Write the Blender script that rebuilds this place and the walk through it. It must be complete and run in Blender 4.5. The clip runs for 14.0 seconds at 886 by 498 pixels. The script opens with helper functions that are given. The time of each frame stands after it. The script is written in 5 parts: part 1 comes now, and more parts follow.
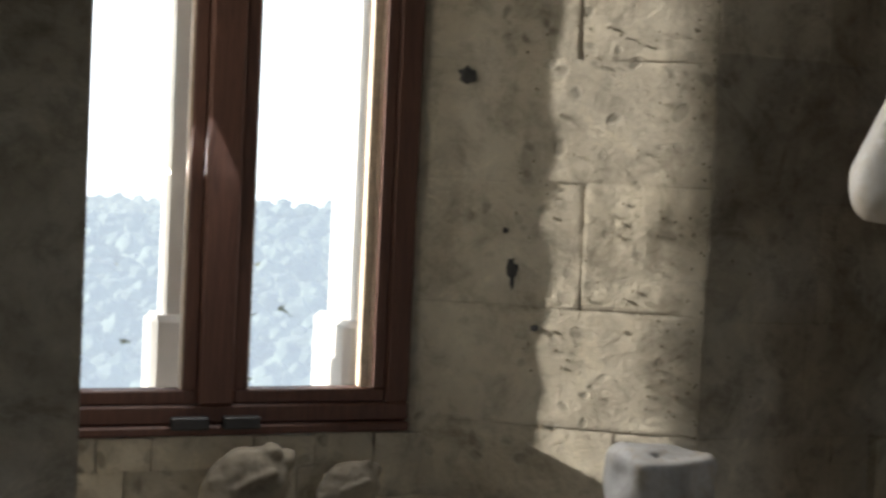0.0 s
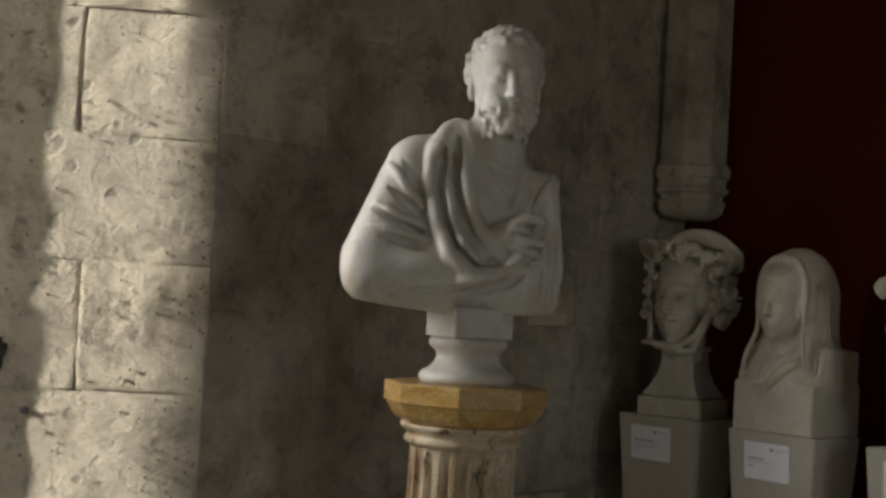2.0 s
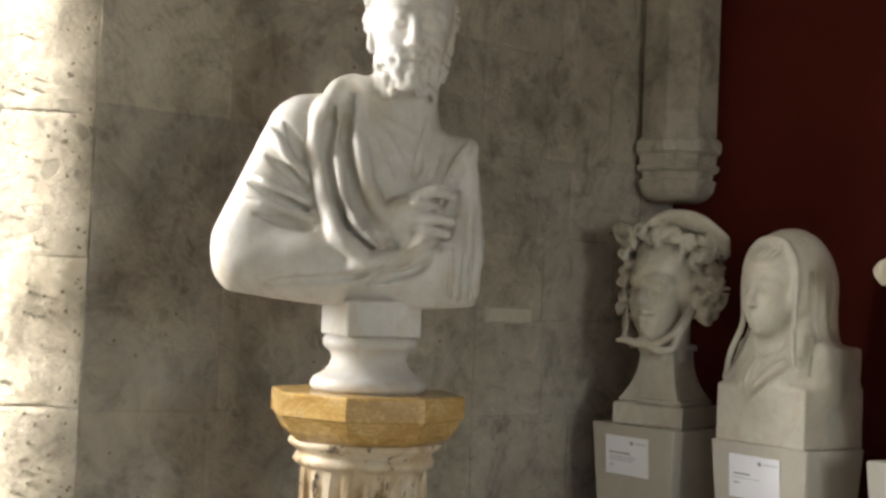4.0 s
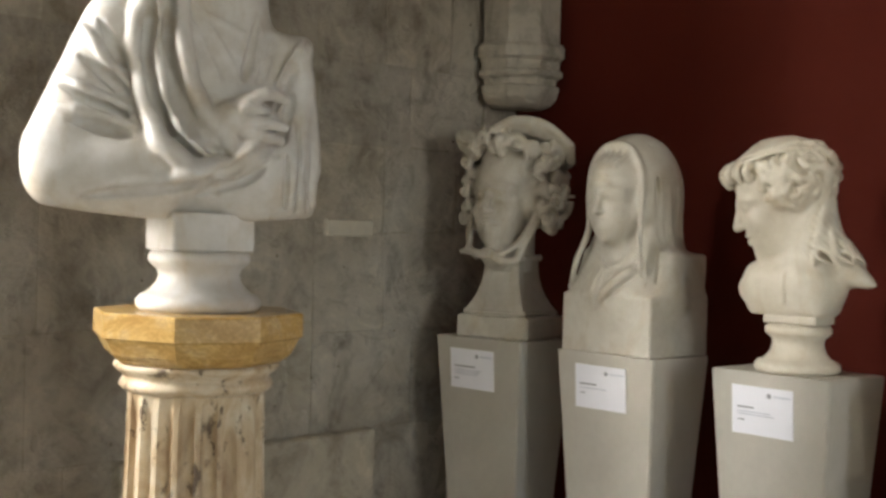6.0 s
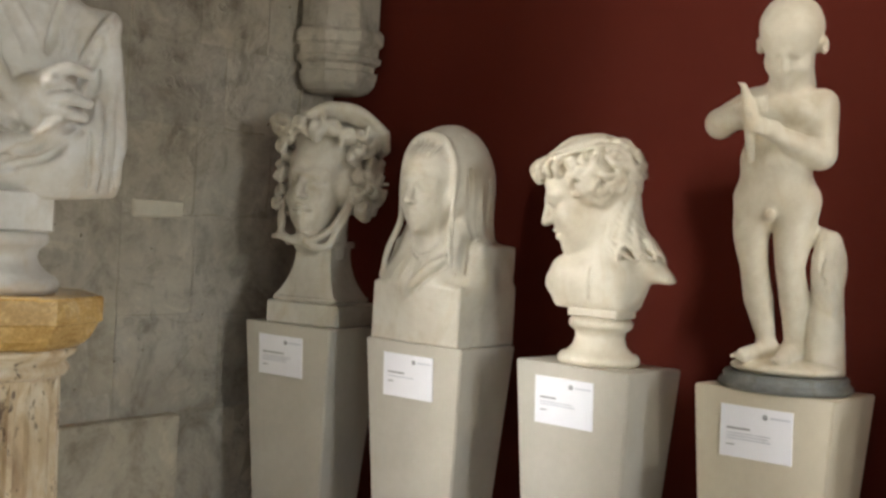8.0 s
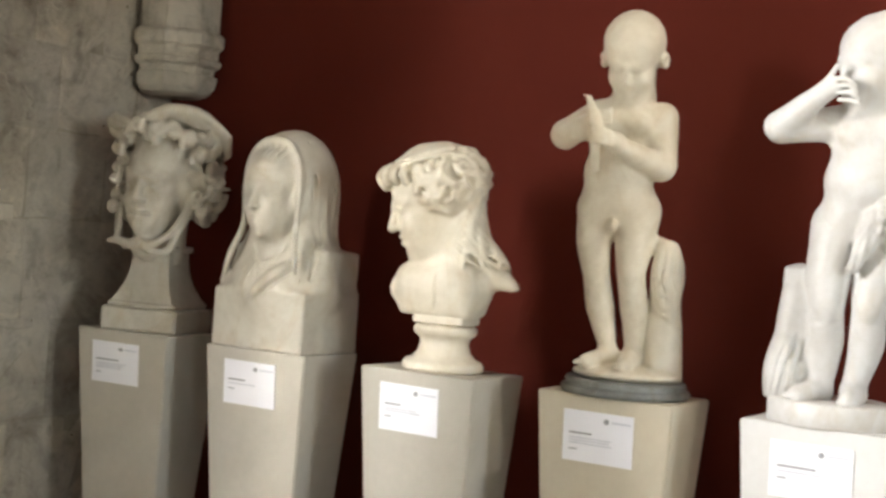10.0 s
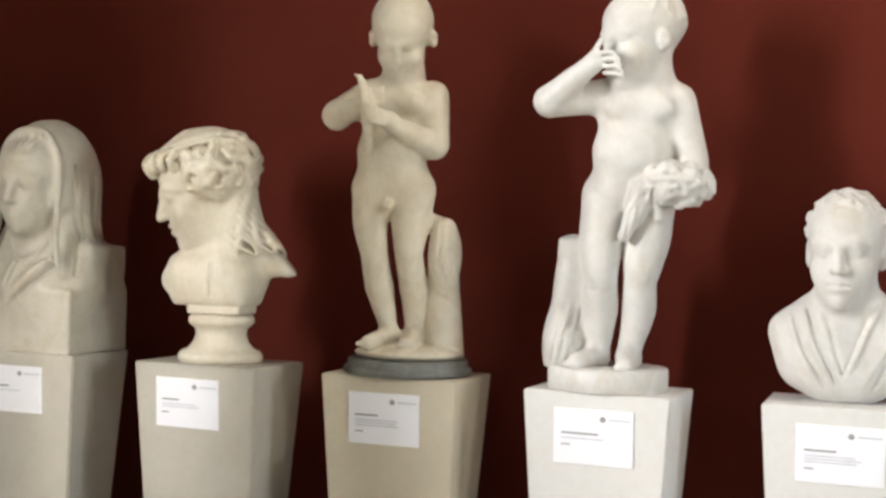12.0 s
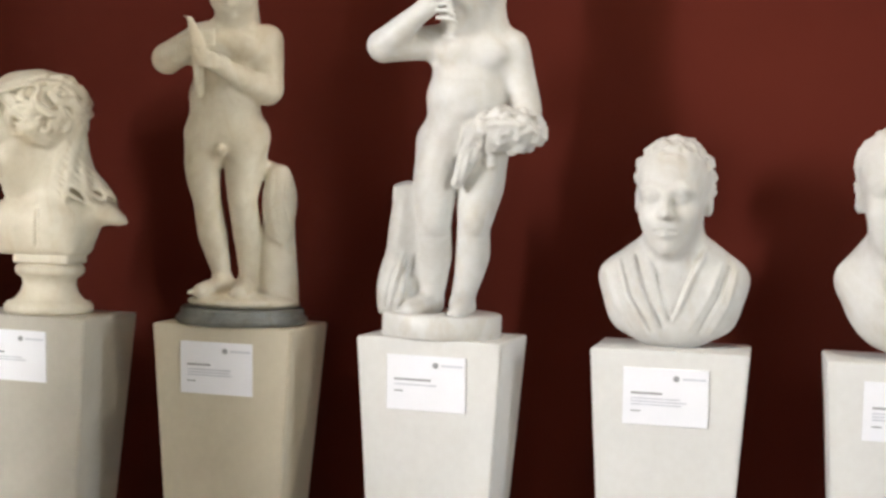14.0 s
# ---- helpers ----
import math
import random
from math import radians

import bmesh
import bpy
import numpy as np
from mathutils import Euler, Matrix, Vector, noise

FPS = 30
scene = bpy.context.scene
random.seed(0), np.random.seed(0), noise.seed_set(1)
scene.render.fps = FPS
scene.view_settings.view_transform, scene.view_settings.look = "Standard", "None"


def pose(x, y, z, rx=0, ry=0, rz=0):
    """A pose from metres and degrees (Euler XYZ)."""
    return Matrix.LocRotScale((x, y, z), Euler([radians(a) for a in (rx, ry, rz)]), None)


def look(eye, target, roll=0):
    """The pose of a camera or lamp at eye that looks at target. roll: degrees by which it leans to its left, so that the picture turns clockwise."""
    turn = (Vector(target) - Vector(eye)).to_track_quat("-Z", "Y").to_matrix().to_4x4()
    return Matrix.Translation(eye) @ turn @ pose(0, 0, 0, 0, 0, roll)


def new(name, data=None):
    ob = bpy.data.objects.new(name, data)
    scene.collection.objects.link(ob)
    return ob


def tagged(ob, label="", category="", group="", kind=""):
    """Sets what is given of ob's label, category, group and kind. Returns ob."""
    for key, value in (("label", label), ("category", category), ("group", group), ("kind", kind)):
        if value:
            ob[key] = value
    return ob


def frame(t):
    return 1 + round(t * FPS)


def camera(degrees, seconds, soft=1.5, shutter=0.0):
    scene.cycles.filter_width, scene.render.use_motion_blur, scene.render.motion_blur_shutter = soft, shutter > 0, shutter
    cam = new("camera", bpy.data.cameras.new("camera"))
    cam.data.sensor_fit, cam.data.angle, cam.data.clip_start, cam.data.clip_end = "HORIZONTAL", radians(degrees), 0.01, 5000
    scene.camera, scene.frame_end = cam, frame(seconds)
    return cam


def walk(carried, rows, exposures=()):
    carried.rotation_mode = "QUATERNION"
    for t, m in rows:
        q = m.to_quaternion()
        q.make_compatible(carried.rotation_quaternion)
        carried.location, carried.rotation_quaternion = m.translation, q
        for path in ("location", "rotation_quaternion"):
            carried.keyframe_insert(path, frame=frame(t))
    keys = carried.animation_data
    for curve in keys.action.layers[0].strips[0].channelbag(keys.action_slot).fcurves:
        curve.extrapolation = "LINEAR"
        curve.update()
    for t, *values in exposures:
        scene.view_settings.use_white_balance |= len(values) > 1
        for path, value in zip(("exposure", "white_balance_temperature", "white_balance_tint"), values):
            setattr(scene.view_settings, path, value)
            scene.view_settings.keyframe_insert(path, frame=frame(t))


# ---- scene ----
cam = camera(37.40, 14.0, soft=2.8, shutter=0.3)
# seconds, eye x, y, z, heading to the left of +y, pitch up, roll
PATH = [
    (0.0, 1.337, -3.558, 1.486, 74.15, -2.42, 2.64),
    (0.5, 1.321, -3.569, 1.480, 67.84, -1.84, 3.55),
    (1.0, 1.357, -3.545, 1.472, 61.83, 0.28, 3.36),
    (1.5, 1.411, -3.537, 1.470, 56.69, 2.33, 4.50),
    (2.2, 1.312, -3.512, 1.488, 52.75, 1.99, 2.95),
    (4.3, 1.073, -2.841, 1.469, 55.73, 2.20, 2.48),
    (4.5, 1.054, -2.827, 1.475, 54.89, 1.89, 2.39),
    (5.0, 0.993, -2.811, 1.468, 52.82, 1.39, 1.71),
    (5.5, 0.976, -2.802, 1.462, 50.74, 0.30, 1.30),
    (6.0, 0.972, -2.797, 1.458, 48.50, -1.25, 1.56),
    (6.5, 0.969, -2.776, 1.457, 45.98, -1.95, 1.81),
    (7.0, 0.975, -2.773, 1.457, 43.52, -1.79, 2.22),
    (7.2, 0.976, -2.780, 1.463, 42.51, -1.80, 2.62),
    (9.3, 0.978, -2.767, 1.468, 37.62, -0.88, 3.97),
    (9.5, 0.956, -2.802, 1.461, 36.40, -0.77, 4.20),
    (10.0, 0.924, -2.813, 1.449, 32.75, -0.55, 4.26),
    (10.5, 0.893, -2.814, 1.463, 28.82, -0.19, 3.79),
    (11.0, 0.875, -2.818, 1.448, 26.06, 0.33, 3.25),
    (11.5, 0.855, -2.826, 1.453, 23.78, 0.14, 2.66),
    (12.0, 0.855, -2.810, 1.428, 21.91, -0.43, 1.74),
    (12.5, 0.861, -2.795, 1.435, 20.73, -2.30, 1.16),
    (13.0, 0.864, -2.799, 1.435, 18.57, -2.61, 1.54),
    (13.5, 0.881, -2.792, 1.422, 17.65, -2.61, 1.39),
    (14.0, 0.924, -2.762, 1.399, 16.14, -1.99, 1.81),
]


def eye_pose(x, y, z, yaw, pitch, roll):
    a, b = radians(yaw), radians(pitch)
    ahead = Vector((-math.sin(a) * math.cos(b), math.cos(a) * math.cos(b), math.sin(b)))
    return look((x, y, z), Vector((x, y, z)) + ahead, roll)


EXPOSURES = [(0.0, 0.95), (0.5, 0.35), (1.2, 0.0), (1.6, 0.55), (2.0, 1.3), (2.6, 2.1), (4.3, 3.0), (5.0, 3.05), (6.5, 3.2), (9.5, 3.78), (10.5, 3.7), (14.0, 3.45)]
walk(cam, [(t, eye_pose(*p)) for t, *p in PATH], EXPOSURES)

# ------------------------------------------------------------------ light
world = bpy.data.worlds.new("sky")
scene.world = world
world.use_nodes = True
wn, wl = world.node_tree.nodes, world.node_tree.links
sky = wn.new("ShaderNodeTexSky")
sky.sky_type, sky.sun_disc = "NISHITA", False
sky.dust_density, sky.air_density = 0.4, 0.8
sky.sun_elevation, sky.sun_rotation = radians(17), radians(199.5)
wl.new(sky.outputs[0], wn["Background"].inputs[0])
wn["Background"].inputs[1].default_value = 0.15

# the stone wall: u along it away from the corner, n into the room
CORNER = Vector((-2.33, 0.45, 0.0))
ANGLE = math.degrees(math.atan2(-0.9953, 0.0965))
WALL = pose(CORNER.x, CORNER.y, 0, 0, 0, ANGLE)
RED_Y = 0.45
EAST_X = 4.6


def on_wall(u, n, z):
    return WALL @ Vector((u, n, z))


sun = new("sun", bpy.data.lights.new("sun", "SUN"))
sun.data.energy, sun.data.angle, sun.data.color = 5.0, radians(0.6), (1.0, 0.95, 0.86)
sun.matrix_world = look((0, 0, 0), (0.331, 0.936, -0.3))


def window_light(name, size_x, size_y, power, m, colour):
    lamp = new(name, bpy.data.lights.new(name, "AREA"))
    lamp.data.shape, lamp.data.size, lamp.data.size_y = "RECTANGLE", size_x, size_y
    lamp.data.energy, lamp.data.color = power, colour
    lamp.matrix_world = m
    return lamp


# daylight standing in the west and near east window openings
window_light("daylight_west", 0.7, 1.4, 30, look(on_wall(3.42, -0.31, 2.2), on_wall(3.72, 0.6, 2.05)), (0.97, 0.96, 0.95))
window_light("daylight_east", 0.8, 1.3, 6.0, look((EAST_X + 0.12, -1.8, 2.05), (EAST_X - 1, -1.75, 2.0)), (1.0, 0.985, 0.955))
# weak fill added for the pedestal fronts; no window is known there
window_light("fill_far_east", 1.1, 1.5, 0.4, look((EAST_X + 0.12, -4.95, 2.05), (EAST_X - 1, -4.75, 2.0)), (1.0, 0.985, 0.955))

# the ceiling spotlight over the row of busts
SPOT = Vector((1.05, -0.35, 3.35))
SPOT_AIM = Vector((0.35, 0.1, 1.2))
spot = new("spot_lamp", bpy.data.lights.new("spot_lamp", "SPOT"))
spot.data.energy, spot.data.color, spot.data.shadow_soft_size = 6.5, (1.0, 0.9, 0.76), 0.04
spot.data.spot_size, spot.data.spot_blend = radians(92), 0.8
spot.matrix_world = look(SPOT, SPOT_AIM)


# ------------------------------------------------------------------ materials
def material(name, rough=0.6, metal=0.0):
    m = bpy.data.materials.new(name)
    m.use_nodes = True
    n, l = m.node_tree.nodes, m.node_tree.links
    b = n["Principled BSDF"]
    b.inputs["Roughness"].default_value, b.inputs["Metallic"].default_value = rough, metal
    return m, n, l, b


def coords(n, l, scale=(1, 1, 1), world_space=False):
    tc = n.new("ShaderNodeTexCoord")
    mp = n.new("ShaderNodeMapping")
    mp.inputs["Scale"].default_value = scale
    if world_space:
        g = n.new("ShaderNodeNewGeometry")
        l.new(g.outputs["Position"], mp.inputs[0])
    else:
        l.new(tc.outputs["Object"], mp.inputs[0])
    return mp.outputs[0]


def noise_node(n, l, vec, scale, detail=6, rough=0.6, distort=0.0):
    t = n.new("ShaderNodeTexNoise")
    t.inputs["Scale"].default_value, t.inputs["Detail"].default_value = scale, detail
    t.inputs["Roughness"].default_value, t.inputs["Distortion"].default_value = rough, distort
    l.new(vec, t.inputs["Vector"])
    return t.outputs["Fac"]


def ramp(n, l, fac, stops):
    r = n.new("ShaderNodeValToRGB")
    e = r.color_ramp.elements
    while len(e) < len(stops):
        e.new(0.5)
    for el, (p, c) in zip(e, stops):
        el.position, el.color = p, (*c, 1) if len(c) == 3 else c
    l.new(fac, r.inputs[0])
    return r.outputs[0]


def mix(n, l, a, b, fac, mode="MIX"):
    x = n.new("ShaderNodeMix")
    x.data_type, x.blend_type = "RGBA", mode
    for sock, v in ((x.inputs[0], fac), (x.inputs[6], a), (x.inputs[7], b)):
        if isinstance(v, bpy.types.NodeSocket):
            l.new(v, sock)
        elif isinstance(v, (int, float)):
            sock.default_value = v
        else:
            sock.default_value = (*v, 1)
    return x.outputs[2]


def bump(n, l, b, height, strength, distance=0.01, chain=None):
    u = n.new("ShaderNodeBump")
    u.inputs["Strength"].default_value, u.inputs["Distance"].default_value = strength, distance
    l.new(height, u.inputs["Height"])
    if chain:
        l.new(chain, u.inputs["Normal"])
    l.new(u.outputs[0], b.inputs["Normal"])
    return u.outputs[0]


def marble(name, light, dark, stain=0.25, rough=0.45, scale=1.0):
    m, n, l, b = material(name, rough)
    light, dark = tuple(c * 0.92 for c in light), tuple(c * 0.88 for c in dark)
    v = coords(n, l)
    big = noise_node(n, l, v, 3.0 * scale, 5, 0.6, 0.8)
    fine = noise_node(n, l, v, 38 * scale, 5, 0.6)
    c1 = ramp(n, l, big, [(0.35, dark), (0.62, light)])
    c2 = ramp(n, l, fine, [(0.3, (0.86, 0.84, 0.8)), (0.6, (1, 1, 1))])
    c = mix(n, l, c1, c2, stain * 2, "MULTIPLY")
    wear = noise_node(n, l, coords(n, l, (1, 1, 0.5)), 6.5 * scale, 7, 0.7, 1.2)
    c = mix(n, l, c, ramp(n, l, wear, [(0.5, (1, 1, 1)), (0.68, (0.8, 0.69, 0.52))]), min(1.0, stain * 2), "MULTIPLY")
    l.new(c, b.inputs["Base Color"])
    r = n.new("ShaderNodeMapRange")
    r.inputs[3].default_value, r.inputs[4].default_value = rough - 0.1, rough + 0.15
    l.new(fine, r.inputs[0])
    l.new(r.outputs[0], b.inputs["Roughness"])
    bump(n, l, b, fine, 0.3, 0.003)
    b.inputs["Subsurface Weight"].default_value = 0.0
    return m


def stone(name, a, b_, c_, holes=0.5, strength=0.5, vary=0.16):
    m, n, l, b = material(name, 0.9)
    v = coords(n, l, world_space=True)
    big = noise_node(n, l, v, 1.7, 6, 0.65, 0.6)
    mid = noise_node(n, l, v, 9, 8, 0.7, 0.4)
    fine = noise_node(n, l, v, 70, 6, 0.7)
    col = ramp(n, l, big, [(0.3, a), (0.5, b_), (0.72, c_)])
    col = mix(n, l, col, ramp(n, l, mid, [(0.3, (0.52, 0.5, 0.47)), (0.5, (0.98, 0.97, 0.95)), (0.7, (1.12, 1.1, 1.04))]), 0.8, "MULTIPLY")
    blot = noise_node(n, l, v, 4.2, 7, 0.72, 0.9)
    col = mix(n, l, col, ramp(n, l, blot, [(0.36, (0.62, 0.6, 0.57)), (0.47, (0.97, 0.96, 0.95)), (0.57, (1.0, 1.0, 1.0)), (0.64, (1.2, 1.19, 1.16))]), 0.85, "MULTIPLY")
    info = n.new("ShaderNodeObjectInfo")
    tone = ramp(n, l, info.outputs["Random"], [(0.0, (1 - vary, 1 - vary, 1 - vary * 0.9)), (1.0, (1 + vary, 1 + vary * 0.95, 1 + vary * 0.8))])
    col = mix(n, l, col, tone, 1.0, "MULTIPLY")
    vor = n.new("ShaderNodeTexVoronoi")
    vor.feature, vor.inputs["Scale"].default_value = "F1", 16
    warp = n.new("ShaderNodeMix")
    warp.data_type = "VECTOR"
    nt = n.new("ShaderNodeTexNoise")
    nt.inputs["Scale"].default_value = 6
    l.new(v, nt.inputs["Vector"])
    warp.inputs[0].default_value = 0.12
    l.new(v, warp.inputs[4]), l.new(nt.outputs["Color"], warp.inputs[5])
    l.new(warp.outputs[1], vor.inputs["Vector"])
    pit = ramp(n, l, vor.outputs["Distance"], [(0.0, (0, 0, 0)), (0.16, (0, 0, 0)), (0.3, (1, 1, 1))])
    some = ramp(n, l, noise_node(n, l, v, 3.1, 3), [(0.46, (1, 1, 1)), (0.6, (0, 0, 0))])
    pit = mix(n, l, pit, some, 1.0, "LIGHTEN")
    col = mix(n, l, col, mix(n, l, (1 - holes,) * 3, (1, 1, 1), pit), 1.0, "MULTIPLY")
    l.new(col, b.inputs["Base Color"])
    h = mix(n, l, mix(n, l, mid, fine, 0.35), pit, 0.35, "MULTIPLY")
    bump(n, l, b, h, strength, 0.035)
    return m


M_STONE = stone("grey_limestone", (0.31, 0.274, 0.22), (0.49, 0.45, 0.376), (0.64, 0.605, 0.53), 0.2, 1.0, 0.12)
M_REVEAL = stone("cream_limestone", (0.43, 0.383, 0.3), (0.54, 0.493, 0.4), (0.62, 0.573, 0.475), 0.5, 0.9, 0.08)
M_MORTAR = stone("mortar", (0.36, 0.32, 0.25), (0.43, 0.39, 0.31), (0.5, 0.46, 0.37), 0.2, 0.6)
M_MARBLE = marble("white_marble", (0.71, 0.69, 0.65), (0.56, 0.53, 0.47), 0.35)
M_MARBLE_WARM = marble("cream_marble", (0.78, 0.73, 0.61), (0.67, 0.6, 0.47), 0.3)
M_MARBLE_PALE = marble("pale_marble", (0.73, 0.725, 0.71), (0.64, 0.625, 0.595), 0.25)
M_MARBLE_AGED = marble("aged_marble", (0.64, 0.61, 0.53), (0.5, 0.47, 0.4), 0.35)
M_MARBLE_IVORY = marble("ivory_marble", (0.62, 0.585, 0.5), (0.54, 0.505, 0.42), 0.3)
M_GREY_MARBLE = marble("grey_marble", (0.22, 0.23, 0.22), (0.13, 0.14, 0.135), 0.35, 0.35, 3.0)


def pedestal_stone(name, light, dark):
    m, n, l, b = material(name, 0.62)
    v = coords(n, l, (1, 1, 0.85))
    big = noise_node(n, l, v, 2.4, 4, 0.5, 1.2)
    fine = noise_node(n, l, v, 55, 4, 0.6)
    c = ramp(n, l, big, [(0.3, dark), (0.65, light)])
    c = mix(n, l, c, ramp(n, l, fine, [(0.3, (0.965, 0.96, 0.95)), (0.7, (1.015, 1.015, 1.01))]), 1.0, "MULTIPLY")
    l.new(c, b.inputs["Base Color"])
    bump(n, l, b, fine, 0.08, 0.002)
    return m


M_PED_GREY = pedestal_stone("pale_grey_limestone", (0.5, 0.47, 0.405), (0.43, 0.4, 0.34))
M_PED_BEIGE = pedestal_stone("beige_limestone", (0.6, 0.54, 0.425), (0.53, 0.475, 0.365))
M_PED_WHITE = pedestal_stone("off_white_limestone", (0.7, 0.69, 0.675), (0.65, 0.64, 0.615))


def red_paint():
    m, n, l, b = material("oxblood_wall_paint", 0.85)
    v = coords(n, l, world_space=True)
    big = noise_node(n, l, v, 1.1, 4, 0.5)
    fine = noise_node(n, l, v, 120, 3, 0.6)
    c = ramp(n, l, big, [(0.3, (0.074, 0.012, 0.0072)), (0.7, (0.094, 0.016, 0.0095))])
    l.new(c, b.inputs["Base Color"])
    b.inputs["Specular IOR Level"].default_value = 0.08
    bump(n, l, b, fine, 0.15, 0.002, bump(n, l, b, big, 0.1, 0.02))
    return m


M_RED = red_paint()


def yellow_marble():
    m, n, l, b = material("ochre_veined_marble", 0.2)
    v = coords(n, l, (1, 1, 1.6))
    big = noise_node(n, l, v, 7, 6, 0.65, 1.5)
    vein = noise_node(n, l, v, 16, 8, 0.75, 2.5)
    c = ramp(n, l, big, [(0.3, (0.42, 0.24, 0.07)), (0.5, (0.56, 0.36, 0.12)), (0.72, (0.66, 0.5, 0.27))])
    c = mix(n, l, c, ramp(n, l, vein, [(0.42, (1, 1, 1)), (0.5, (0.45, 0.36, 0.26)), (0.56, (1, 1, 1))]), 0.6, "MULTIPLY")
    l.new(c, b.inputs["Base Color"])
    bump(n, l, b, vein, 0.1, 0.003)
    return m


def column_marble():
    m, n, l, b = material("stained_cream_marble", 0.5)
    v = coords(n, l, (1, 1, 0.5))
    big = noise_node(n, l, v, 9, 6, 0.65, 0.8)
    spots = noise_node(n, l, v, 30, 5, 0.7)
    c = ramp(n, l, big, [(0.32, (0.24, 0.14, 0.065)), (0.48, (0.5, 0.38, 0.23)), (0.66, (0.68, 0.61, 0.47))])
    c = mix(n, l, c, ramp(n, l, spots, [(0.36, (0.12, 0.08, 0.06)), (0.42, (1, 1, 1))]), 0.85, "MULTIPLY")
    l.new(c, b.inputs["Base Color"])
    bump(n, l, b, spots, 0.3, 0.004)
    return m


M_OCHRE, M_COLUMN = yellow_marble(), column_marble()


def wood():
    m, n, l, b = material("dark_red_brown_wood", 0.6)
    v = coords(n, l, (14, 14, 1.2), world_space=True)
    g = noise_node(n, l, v, 4, 8, 0.6, 1.5)
    l.new(ramp(n, l, g, [(0.3, (0.06, 0.024, 0.016)), (0.7, (0.13, 0.055, 0.035))]), b.inputs["Base Color"])
    bump(n, l, b, g, 0.25, 0.003)
    return m


M_WOOD = wood()


def plain(name, colour, rough=0.6, grain=40, amount=0.12):
    m, n, l, b = material(name, rough)
    f = noise_node(n, l, coords(n, l), grain, 5, 0.6)
    lo = tuple(c * (1 - amount) for c in colour)
    hi = tuple(min(1, c * (1 + amount)) for c in colour)
    l.new(ramp(n, l, f, [(0.3, lo), (0.7, hi)]), b.inputs["Base Color"])
    bump(n, l, b, f, 0.1, 0.003)
    return m


M_CARD = plain("white_card", (0.84, 0.84, 0.88), 0.5, 12, 0.02)
M_INK = plain("grey_ink", (0.3, 0.3, 0.32), 0.7)
M_INK_PALE = plain("pale_grey_ink", (0.56, 0.57, 0.62), 0.7)
M_IRON = plain("dark_iron", (0.03, 0.028, 0.028), 0.5)
M_PLASTER = plain("dark_ceiling_timber", (0.23, 0.205, 0.175), 0.9, 6, 0.08)
M_PATCH = plain("pale_lime_mortar", (0.5, 0.46, 0.37), 0.9, 20, 0.1)
M_FLOOR = stone("worn_stone_floor", (0.26, 0.245, 0.22), (0.34, 0.32, 0.29), (0.41, 0.39, 0.355), 0.2, 0.3)
M_ROOF = plain("weathered_white_limestone", (0.82, 0.81, 0.78), 0.9, 9, 0.1)


def foliage():
    m, n, l, b = material("hazy_green_foliage", 0.8)
    f = noise_node(n, l, coords(n, l), 1.1, 5, 0.6)
    l.new(ramp(n, l, f, [(0.3, (0.035, 0.06, 0.03)), (0.7, (0.1, 0.13, 0.06))]), b.inputs["Base Color"])
    return m


M_LEAF = foliage()
M_BARK = plain("grey_brown_bark", (0.1, 0.075, 0.05), 0.9, 14, 0.3)
M_GROUND = plain("dry_grassy_ground", (0.16, 0.16, 0.08), 0.95, 0.6, 0.3)


def glass():
    m, n, l, b = material("clear_glass", 0.02)
    b.inputs["Transmission Weight"].default_value = 1.0
    b.inputs["IOR"].default_value = 1.45
    return m


M_GLASS = glass()


# ------------------------------------------------------------------ mesh helpers
def mesh_of(name, bm, mat, smooth=False):
    me = bpy.data.meshes.new(name)
    bm.normal_update()
    bm.to_mesh(me)
    bm.free()
    me.materials.append(mat)
    if smooth:
        me.polygons.foreach_set("use_smooth", [True] * len(me.polygons))
    return me


def part(name, bm, mat, parent=None, label="", smooth=False, m=None):
    ob = new(name, mesh_of(name, bm, mat, smooth))
    if m is not None:
        ob.matrix_basis = m
    if parent:
        ob.parent = parent
    if label:
        ob["label"] = label
    return ob


def thing(name, m=None):
    ob = new(name)
    ob.empty_display_size = 0.1
    if m is not None:
        ob.matrix_basis = m
    return ob


def box(x0, x1, y0, y1, z0, z1, bevel=0.0, bm=None, segments=1):
    b = bmesh.new()
    vs = [b.verts.new((x, y, z)) for z in (z0, z1) for x, y in ((x0, y0), (x1, y0), (x1, y1), (x0, y1))]
    for f in ((3, 2, 1, 0), (4, 5, 6, 7), (0, 1, 5, 4), (1, 2, 6, 5), (2, 3, 7, 6), (3, 0, 4, 7)):
        b.faces.new([vs[i] for i in f])
    if bevel:
        bmesh.ops.bevel(b, geom=list(b.edges), offset=bevel, segments=segments, affect="EDGES", profile=0.6)
    if bm is None:
        return b
    join(bm, b)
    return bm


def join(bm, other):
    me = bpy.data.meshes.new("tmp")
    other.to_mesh(me)
    other.free()
    bm.from_mesh(me)
    bpy.data.meshes.remove(me)


def prism(points, z0, z1, bevel=0.0):
    """An upright body over a plan outline, counter-clockwise."""
    b = bmesh.new()
    lo = [b.verts.new((x, y, z0)) for x, y in points]
    hi = [b.verts.new((x, y, z1)) for x, y in points]
    b.faces.new(lo[::-1]), b.faces.new(hi)
    k = len(points)
    for i in range(k):
        b.faces.new((lo[i], lo[(i + 1) % k], hi[(i + 1) % k], hi[i]))
    if bevel:
        bmesh.ops.bevel(b, geom=list(b.edges), offset=bevel, segments=2, affect="EDGES", profile=0.6)
    return b


